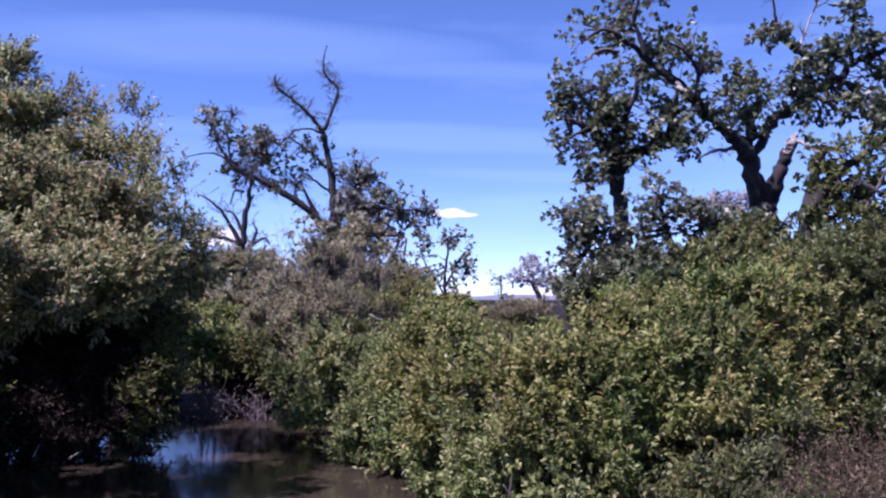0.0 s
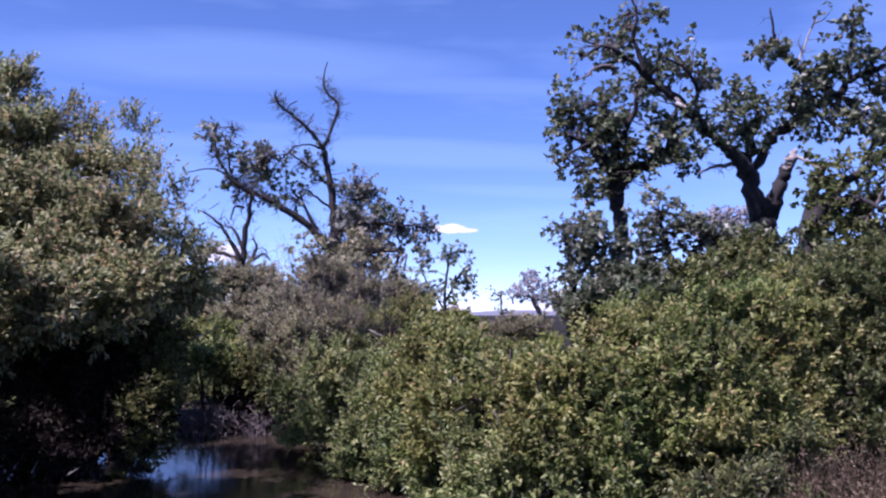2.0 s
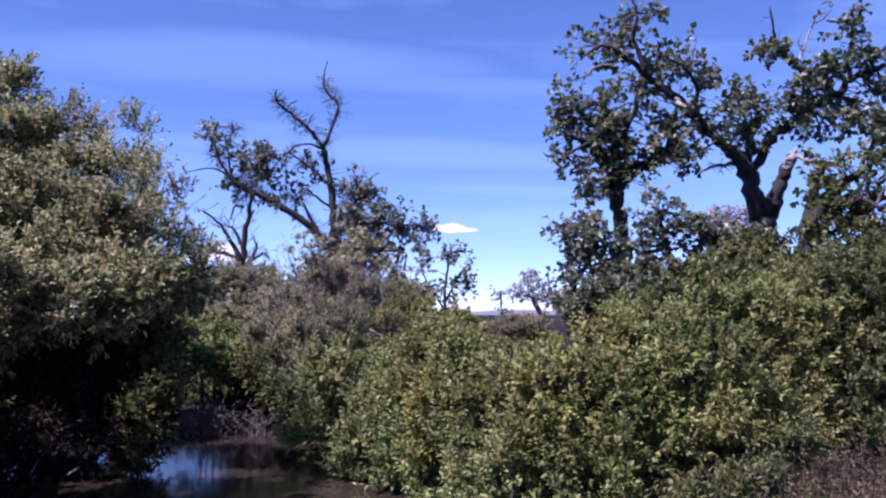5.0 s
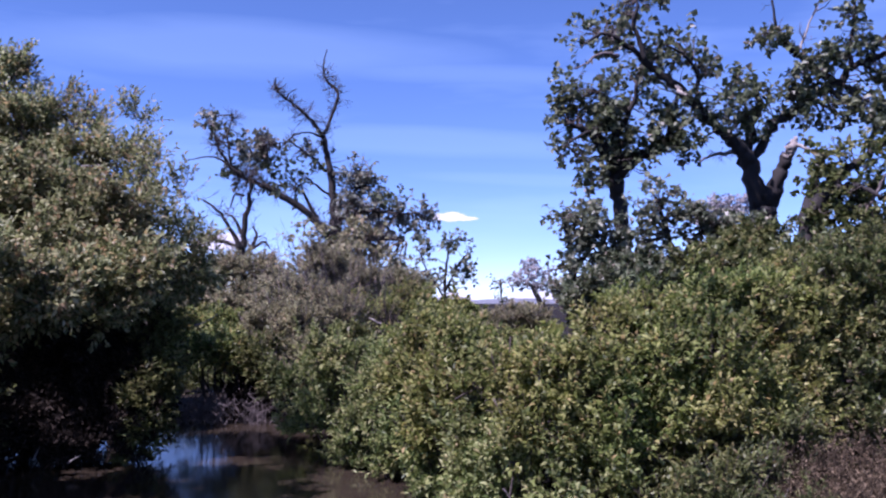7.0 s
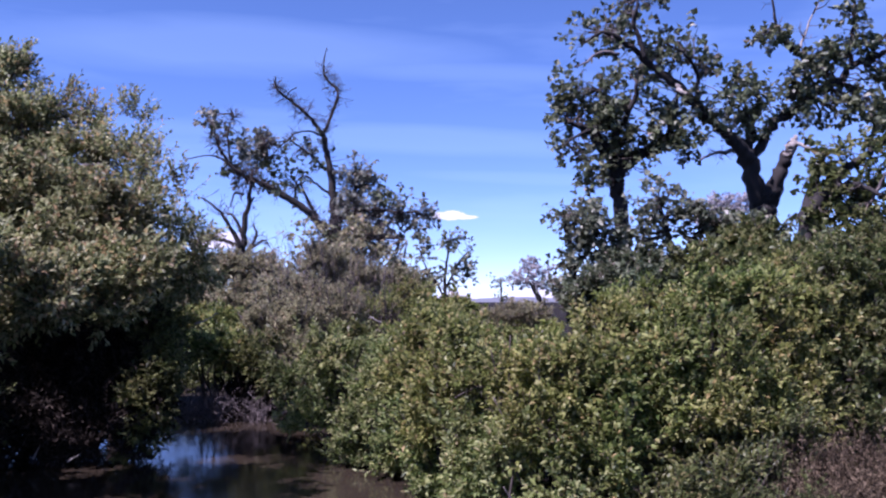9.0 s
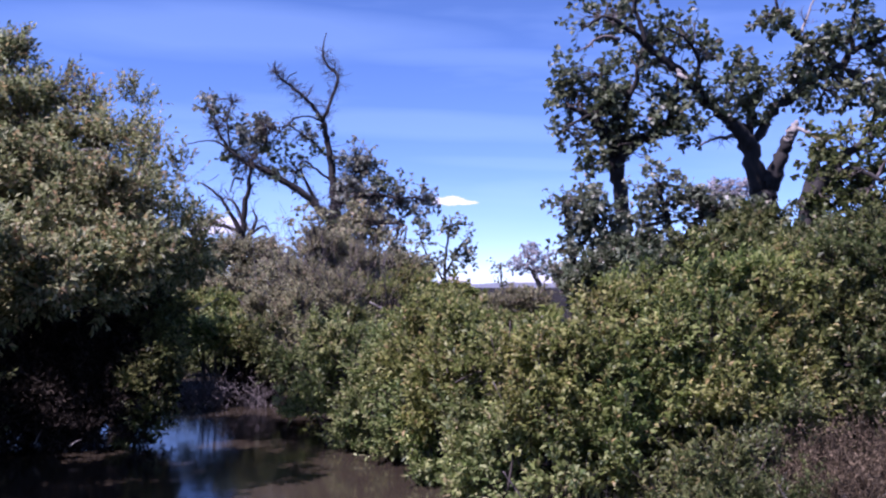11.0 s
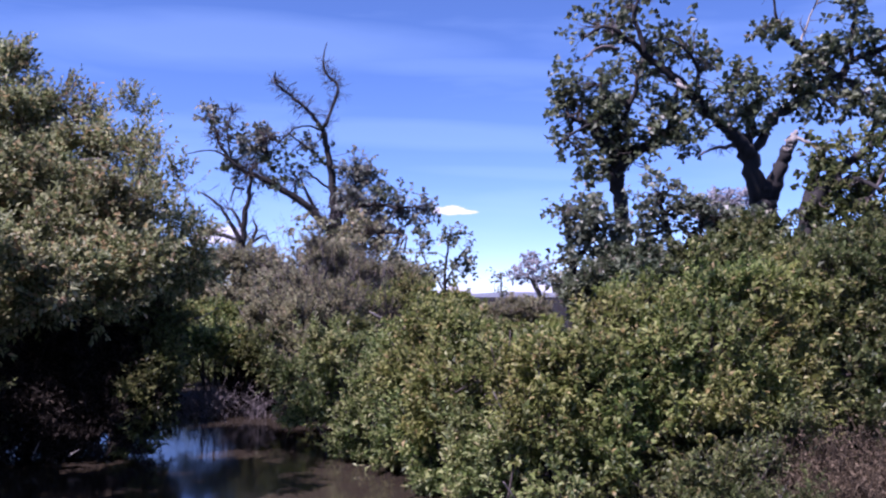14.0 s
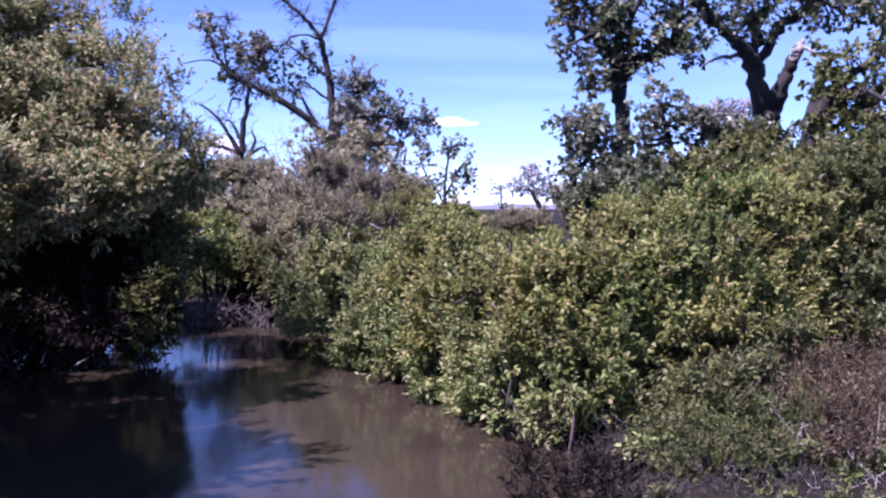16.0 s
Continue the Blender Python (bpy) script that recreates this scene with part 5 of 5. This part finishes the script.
stalks("tangle of grey roots and twigs above the water", -2.96, 12.2, [(-3.54, 12.20, 0.28, 0.50), (-3.18, 12.00, 0.31, 0.56), (-2.83, 12.00, 0.31, 0.59), (-2.54, 11.90, 0.27, 0.49)], grey_twig, count=70, lean=0.8, thick=0.006, bits=0)
stalks("thin bare upright stems above the dry brush", -1.9, 15.0, [(-2.60, 15.00, 0.33, 2.70), (-2.26, 15.00, 0.33, 2.84), (-1.88, 15.00, 0.33, 2.92), (-1.39, 15.00, 0.33, 2.51), (-1.05, 15.00, 0.29, 2.26)], grey_twig, count=26, lean=0.12, thick=0.006, bits=1)
stalks("upright reddish-grey stems in front of the brush", -1.4, 13.2, [(-1.56, 13.20, 0.34, 1.93), (-1.22, 13.20, 0.34, 1.93), (-0.92, 13.20, 0.31, 1.76), (-1.87, 13.00, 0.33, 1.67)], twig_bark, count=40, lean=0.2, thick=0.006, bits=2)
shrub("green shrubs closing the far bank", -0.86, 16, [(-1.15, 14.5, 1.45, 0.559, 0.448, 0.336), (-0.41, 14.5, 1.36, 0.559, 0.428, 0.298), (-0.64, 15.5, 1.69, 0.498, 0.368, 0.239), (0.15, 15, 1.25, 0.482, 0.366, 0.251), (0.92, 15, 0.95, 0.5, 0.405, 0.231), (1.69, 15, 0.85, 0.5, 0.424, 0.27), (0.05, 14, 1.14, 0.72, 0.495, 0.27)], bush_leaf, leaf=0.07, width=0.34)
shrub("low weeds covering the far bank", -4.02, 15.5, [(-3.97, 15, 0.34, 0.579, 0.395, 0.212), (-4.7, 16, 0.41, 0.514, 0.381, 0.247), (-3.45, 14.8, 0.4, 0.571, 0.409, 0.247), (-4.52, 14.6, 0.28, 0.375, 0.3, 0.225), (-4.87, 17.5, 0.58, 0.675, 0.45, 0.225)], dark_or_shade_leaf, leaf=0.075, width=0.36)
# thicket that closes the view behind
shrub("thicket of dull green shrubs beyond the creek", -3.28, 25, [(-4.41, 26, 1.75, 1.17, 0.919, 0.669), (-2.91, 26, 1.91, 1.17, 0.952, 0.735), (-1.4, 26, 2.08, 1.003, 0.802, 0.602)], grey_leaf, leaf=0.11, width=0.5, group='thicket behind the shrubs')
shrub("low green thicket beyond the creek bank", -0.07, 26, [(-1.07, 26, 1.58, 1.003, 0.752, 0.501), (0.27, 26, 1.38, 0.836, 0.602, 0.368), (1.49, 27, 0.95, 0.868, 0.59, 0.312), (2.7, 27, 0.8, 0.9, 0.695, 0.347)], bush_leaf, leaf=0.11, width=0.5, group='thicket behind the shrubs')
shrub("pale purple-grey dry brush in the opening", 1.55, 20, [(1.48, 19, 1.34, 0.44, 0.355, 0.269), (1.96, 19, 1.32, 0.44, 0.355, 0.269), (1.05, 19, 1.16, 0.489, 0.379, 0.269)], grey_leaf, bark=grey_twig, leaf=0.07, width=0.3)
shrub("dark green thicket under the cottonwoods", 3.04, 16, [(2.5, 15.5, 1.6, 0.4, 0.4, 0.32), (2.95, 15.5, 1.79, 0.698, 0.568, 0.438), (3.75, 15.5, 1.84, 0.698, 0.568, 0.438), (3.57, 16.5, 2.22, 0.636, 0.498, 0.361)], cottonwood_leaf, leaf=0.11, width=0.5, group='thicket behind the shrubs')
shrub("dense green thicket round the large trunk", 5.44, 15.5, [(4.54, 15.5, 1.99, 0.797, 0.647, 0.498), (5.44, 15.5, 2.19, 0.797, 0.647, 0.498), (6.34, 15.5, 2.14, 0.797, 0.647, 0.498), (7.14, 15.5, 2.28, 0.797, 0.647, 0.498), (7.94, 15.5, 2.38, 0.797, 0.698, 0.598), (5.8, 16.5, 2.75, 0.53, 0.446, 0.361), (5.21, 16, 2.41, 0.617, 0.514, 0.411), (6.72, 14.6, 1.68, 0.751, 0.582, 0.413), (7.37, 14.6, 1.78, 0.563, 0.563, 0.563), (5.78, 14.6, 1.68, 0.751, 0.563, 0.375)], dark_or_shade_leaf, leaf=0.11, width=0.5, group='thicket behind the shrubs')
# bright shrubs along the near bank
shrub("bright green leafy shrub leaning over the creek", -0.81, 9.40, [(-1.17, 9.35, 1.03, 0.30, 0.28, 0.25), (-1.20, 9.38, 0.63, 0.30, 0.27, 0.24), (-0.75, 8.70, 0.36, 0.34, 0.31, 0.28), (-1.38, 9.31, 0.33, 0.22, 0.17, 0.13), (-0.58, 8.65, 0.82, 0.32, 0.32, 0.31), (-0.82, 8.80, 0.06, 0.27, 0.22, 0.17), (-0.45, 8.20, 0.09, 0.22, 0.21, 0.19), (-0.33, 8.00, 0.57, 0.26, 0.26, 0.26)], pale_bush_leaf, leaf=0.052, width=0.46, spacing=0.165, per=10, shoot=0.2, rise=0.55, sprigs=12)
shrub("yellow-green leafy shrub on the creek bank", -0.02, 8.40, [(-0.24, 8.42, 1.25, 0.34, 0.30, 0.26), (0.15, 7.63, 1.26, 0.28, 0.24, 0.20), (-0.28, 8.14, 0.92, 0.27, 0.27, 0.27), (0.03, 7.46, 0.88, 0.30, 0.29, 0.29), (0.34, 6.87, 0.98, 0.27, 0.26, 0.26), (-0.07, 7.44, 0.49, 0.26, 0.26, 0.25)], yellow_bush_leaf, leaf=0.052, width=0.46, spacing=0.165, per=10, shoot=0.2, rise=0.55, sprigs=12)
creek_shrub = shrub("dense leafy shrub with sunlit light green leaves", 0.33, 6.70, [(0.25, 6.78, 0.59, 0.27, 0.26, 0.25), (-0.07, 7.34, 0.17, 0.21, 0.21, 0.20), (0.24, 6.68, 0.22, 0.27, 0.25, 0.23), (0.49, 6.29, 0.50, 0.22, 0.23, 0.24), (-0.04, 7.28, -0.16, 0.18, 0.15, 0.11), (0.23, 6.82, -0.15, 0.23, 0.20, 0.17), (0.45, 6.24, 0.18, 0.18, 0.17, 0.16), (0.29, 6.70, -0.27, 0.11, 0.10, 0.10)], pale_bush_leaf, leaf=0.052, width=0.46, spacing=0.165, per=10, shoot=0.2, rise=0.55, sprigs=12)
shrub("small leafy shrub with pale shoots at the water edge", 0.72, 5.60, [(0.71, 6.00, 0.18, 0.16, 0.18, 0.20), (0.85, 5.90, 0.38, 0.19, 0.19, 0.18), (0.71, 6.11, -0.11, 0.10, 0.14, 0.18), (1.19, 6.06, -0.05, 0.10, 0.09, 0.09), (0.63, 6.18, -0.33, 0.06, 0.08, 0.10), (0.84, 6.00, -0.22, 0.05, 0.07, 0.08), (0.96, 6.02, -0.08, 0.06, 0.06, 0.06)], pale_bush_leaf, leaf=0.052, width=0.46, spacing=0.165, per=10, shoot=0.2, rise=0.55, sprigs=12)
tip_shrub = shrub("leafy shrub with yellowing tips on the bank", 1.15, 8.30, [(0.49, 6.55, 1.11, 0.22, 0.18, 0.14), (0.76, 6.34, 1.13, 0.21, 0.18, 0.14), (0.63, 6.45, 0.98, 0.27, 0.25, 0.24), (1.21, 6.69, 1.34, 0.27, 0.25, 0.22), (0.93, 6.26, 0.99, 0.26, 0.25, 0.24), (0.66, 6.15, 0.73, 0.23, 0.22, 0.22)], yellow_bush_leaf, leaf=0.052, width=0.46, spacing=0.165, per=10, shoot=0.2, rise=0.55, sprigs=12)
shrub("broad leafy shrub with mixed green and tan leaves", 1.29, 7.00, [(1.25, 6.31, 0.99, 0.26, 0.26, 0.25), (0.96, 6.02, 0.67, 0.24, 0.23, 0.23), (1.26, 6.07, 0.68, 0.24, 0.24, 0.24), (1.14, 5.95, 0.40, 0.21, 0.20, 0.19), (1.54, 6.36, 0.82, 0.25, 0.25, 0.25)], bush_leaf, leaf=0.052, width=0.46, spacing=0.165, per=10, shoot=0.2, rise=0.55, sprigs=12)
shrub("tall olive shrub behind the bank", 2.58, 8.80, [(1.59, 6.94, 1.47, 0.31, 0.28, 0.25), (1.98, 7.00, 1.56, 0.32, 0.29, 0.25), (1.58, 6.36, 1.19, 0.30, 0.27, 0.25), (1.95, 6.42, 1.21, 0.31, 0.29, 0.27), (2.40, 7.10, 1.60, 0.33, 0.30, 0.27)], bush_leaf, leaf=0.052, width=0.46, spacing=0.165, per=10, shoot=0.2, rise=0.55, sprigs=8)
shrub("tall green thicket shrub with narrow gaps", 3.24, 8.60, [(2.93, 7.52, 1.65, 0.35, 0.32, 0.30), (2.52, 7.05, 1.24, 0.33, 0.31, 0.30), (3.04, 7.48, 1.26, 0.32, 0.32, 0.32), (2.33, 6.60, 0.92, 0.28, 0.27, 0.26), (1.93, 6.42, 0.90, 0.27, 0.26, 0.24), (1.61, 6.13, 0.77, 0.23, 0.22, 0.21), (1.94, 6.18, 0.74, 0.23, 0.22, 0.21), (2.33, 6.42, 0.69, 0.23, 0.22, 0.22), (2.78, 6.98, 0.88, 0.27, 0.27, 0.27), (2.54, 6.60, 0.62, 0.24, 0.23, 0.21)], yellow_bush_leaf, leaf=0.052, width=0.46, spacing=0.165, per=10, shoot=0.2, rise=0.55, sprigs=8)
shrub("dark green glossy shrub in the thicket", 3.68, 8.00, [(3.48, 7.85, 1.85, 0.33, 0.31, 0.29), (3.83, 7.85, 1.90, 0.33, 0.33, 0.33), (3.42, 7.65, 1.40, 0.29, 0.30, 0.31), (3.77, 7.65, 1.35, 0.31, 0.32, 0.34), (3.25, 7.25, 0.99, 0.26, 0.25, 0.23), (3.58, 7.25, 0.90, 0.26, 0.25, 0.24), (4.12, 7.85, 1.55, 0.30, 0.35, 0.40), (3.91, 7.25, 0.99, 0.28, 0.33, 0.37), (3.01, 7.00, 0.70, 0.25, 0.23, 0.21), (3.38, 7.00, 0.56, 0.27, 0.25, 0.23), (3.70, 7.00, 0.47, 0.27, 0.27, 0.27), (2.97, 7.00, 0.38, 0.25, 0.23, 0.21)], dark_or_shade_leaf, leaf=0.052, width=0.46, spacing=0.165, per=10, shoot=0.2, rise=0.55, sprigs=8)
shrub("soft green feathery shrub beside dry brush", 1.80, 6.00, [(1.60, 6.30, 0.50, 0.24, 0.24, 0.24), (1.88, 6.30, 0.58, 0.26, 0.26, 0.25), (2.22, 6.40, 0.65, 0.25, 0.24, 0.24), (1.48, 5.70, 0.31, 0.21, 0.20, 0.18), (1.71, 5.60, 0.37, 0.23, 0.22, 0.21), (2.02, 5.70, 0.42, 0.21, 0.21, 0.21), (2.41, 6.20, 0.56, 0.20, 0.20, 0.21), (1.57, 5.40, 0.16, 0.17, 0.14, 0.12), (1.85, 5.40, 0.20, 0.18, 0.16, 0.14)], dark_or_shade_leaf, leaf=0.052, width=0.3, spacing=0.16, per=10, shoot=0.2, rise=0.9)
shrub("green shrub filling the bank behind the front row", -0.97, 10.50, [(-0.95, 10.20, 0.35, 0.72, 0.66, 0.59), (-0.14, 8.95, 0.68, 0.55, 0.56, 0.58), (0.39, 8.02, 0.69, 0.47, 0.44, 0.41), (0.86, 7.52, 0.68, 0.44, 0.39, 0.34)], bush_leaf, leaf=0.08, width=0.46, spacing=0.3, per=8, shoot=0.25, rise=0.5, stems=False)
shrub("dull green shrub filling the bank farther in", 1.37, 7.74, [(1.32, 7.44, 0.88, 0.48, 0.53, 0.58), (1.82, 7.51, 0.97, 0.48, 0.56, 0.63), (2.32, 7.57, 1.06, 0.49, 0.59, 0.68)], yellow_bush_leaf, leaf=0.08, width=0.46, spacing=0.3, per=8, shoot=0.25, rise=0.5, stems=False)
shrub("dark green shrub filling the bank under the trees", 3.04, 8.20, [(2.93, 7.90, 1.14, 0.51, 0.64, 0.76), (3.66, 8.40, 1.22, 0.54, 0.68, 0.81), (4.19, 8.40, 1.33, 0.54, 0.70, 0.86)], dark_or_shade_leaf, leaf=0.08, width=0.46, spacing=0.3, per=8, shoot=0.25, rise=0.5, stems=False)
shrub("low green weeds at the water edge", 1.08, 5.00, [(1.15, 5.20, 0.15, 0.07, 0.06, 0.05), (1.40, 5.30, 0.17, 0.07, 0.06, 0.06), (2.29, 4.90, 0.07, 0.08, 0.07, 0.06), (2.48, 5.00, 0.14, 0.08, 0.07, 0.06)], pale_bush_leaf, leaf=0.05, width=0.42, spacing=0.16, per=7, shoot=0.1, name='brush', stout=0.5, rise=0.6, stems=False)
shrub("dark green weeds among the dry stalks", 1.47, 5.00, [(1.30, 5.30, 0.22, 0.12, 0.11, 0.10), (1.59, 5.30, 0.21, 0.14, 0.12, 0.10), (1.92, 5.40, 0.20, 0.14, 0.13, 0.12), (1.36, 4.90, 0.07, 0.10, 0.08, 0.07), (2.20, 5.50, 0.28, 0.13, 0.13, 0.12), (1.69, 4.50, 0.08, 0.12, 0.09, 0.06), (1.14, 4.40, 0.08, 0.13, 0.09, 0.06), (2.11, 4.40, 0.08, 0.13, 0.09, 0.06)], dark_or_shade_leaf, leaf=0.034, width=0.42, spacing=0.12, per=7, shoot=0.1, name='brush', stout=0.5, rise=0.6, stems=False)
# leaves and stems coloured near black to paint the hollow's shade
shrub("tangle of stems under the bank shrubs, near black to paint shade", 0.83, 6.00, [(0.50, 6.09, -0.06, 0.13, 0.17, 0.21), (0.82, 5.82, 0.01, 0.13, 0.17, 0.21), (1.06, 5.89, 0.03, 0.18, 0.18, 0.17), (0.75, 5.10, 0.01, 0.17, 0.15, 0.13), (0.53, 5.20, -0.01, 0.14, 0.13, 0.12), (1.00, 5.00, 0.04, 0.16, 0.13, 0.11), (0.45, 4.75, -0.01, 0.12, 0.10, 0.08), (0.69, 4.70, -0.01, 0.15, 0.11, 0.08), (0.92, 4.60, 0.01, 0.14, 0.11, 0.07)], shade_stalk, leaf=0.05, width=0.22, spacing=0.15, per=5, shoot=0.18, name='brush', bark=shade_stalk, stout=0.7, rise=1.1, stems=False)
stalks("dry reddish-brown upright brush on the bank", 2.41, 5.30, [(2.39, 5.90, 0.23, 0.65), (2.70, 6.00, 0.27, 0.71), (2.97, 6.00, 0.27, 0.75), (2.30, 5.50, 0.21, 0.50), (2.55, 5.50, 0.25, 0.53), (2.80, 5.50, 0.25, 0.60), (2.21, 5.10, 0.20, 0.31), (2.50, 5.10, 0.23, 0.38)], dry_leaf, count=120, bits=3)
stalks("thin upright green stems among the dead twigs", 1.59, 5.20, [(1.31, 5.35, 0.14, 0.25), (1.54, 5.40, 0.18, 0.45), (1.81, 5.40, 0.19, 0.53), (2.02, 5.40, 0.18, 0.36), (2.14, 5.40, 0.13, 0.52), (1.31, 4.95, 0.13, 0.22), (1.55, 4.95, 0.15, 0.40), (1.76, 4.90, 0.16, 0.26), (1.98, 4.95, 0.13, 0.33)], dark_or_shade_leaf, count=50, lean=0.3, thick=0.0024, bits=4)
stalks("tangle of dead twigs under the shrubs, grey darkened for shade", 1.39, 5.20, [(1.20, 5.50, 0.25, 0.42), (1.36, 5.30, 0.17, 0.33), (1.61, 5.10, 0.23, 0.28), (1.88, 5.10, 0.20, 0.31), (1.05, 5.10, 0.13, 0.28), (1.36, 4.80, 0.22, 0.20), (1.67, 4.80, 0.22, 0.23), (1.99, 4.80, 0.19, 0.23), (1.12, 4.70, 0.18, 0.18), (0.89, 4.60, 0.18, 0.16), (1.37, 4.50, 0.21, 0.19), (1.66, 4.50, 0.21, 0.19), (2.09, 4.60, 0.21, 0.19), (2.25, 4.50, 0.18, 0.19)], shade_twig, count=55, lean=1.0, thick=0.0035, bits=0)
stalks("pale bleached twigs leaning in the dry brush", 1.98, 5.00, [(2.01, 5.20, 0.20, 0.42), (2.25, 5.20, 0.20, 0.49), (2.47, 5.10, 0.20, 0.51), (1.61, 4.90, 0.19, 0.26), (2.24, 4.80, 0.25, 0.29)], pale_wood, count=13, lean=0.8, thick=0.003, bits=0)
bare_branch(creek_shrub, (0.35, 6.20, 0.94, 0.003), (0.44, 6.20, 0.76, 0.004), (0.53, 6.20, 0.63, 0.003), mat=grey_twig, label="grey bare stem")
bare_branch(creek_shrub, (0.40, 5.95, 0.37, 0.003), (0.47, 5.95, 0.27, 0.004), (0.54, 5.95, 0.17, 0.004), mat=grey_twig, label="grey bare stem")
bare_branch(tip_shrub, (0.48, 6.30, 1.36, 0.004), (0.47, 6.30, 1.07, 0.006), (0.51, 6.30, 0.77, 0.008), mat=twig_bark, label="dark bare stem")
bare_branch(tip_shrub, (0.35, 6.40, 1.25, 0.004), (0.40, 6.40, 0.98, 0.006), (0.44, 6.40, 0.69, 0.008), mat=twig_bark, label="dark bare stem")
bare_branch(tip_shrub, (0.71, 6.30, 1.40, 0.003), (0.69, 6.30, 1.19, 0.005), (0.68, 6.30, 0.91, 0.007))
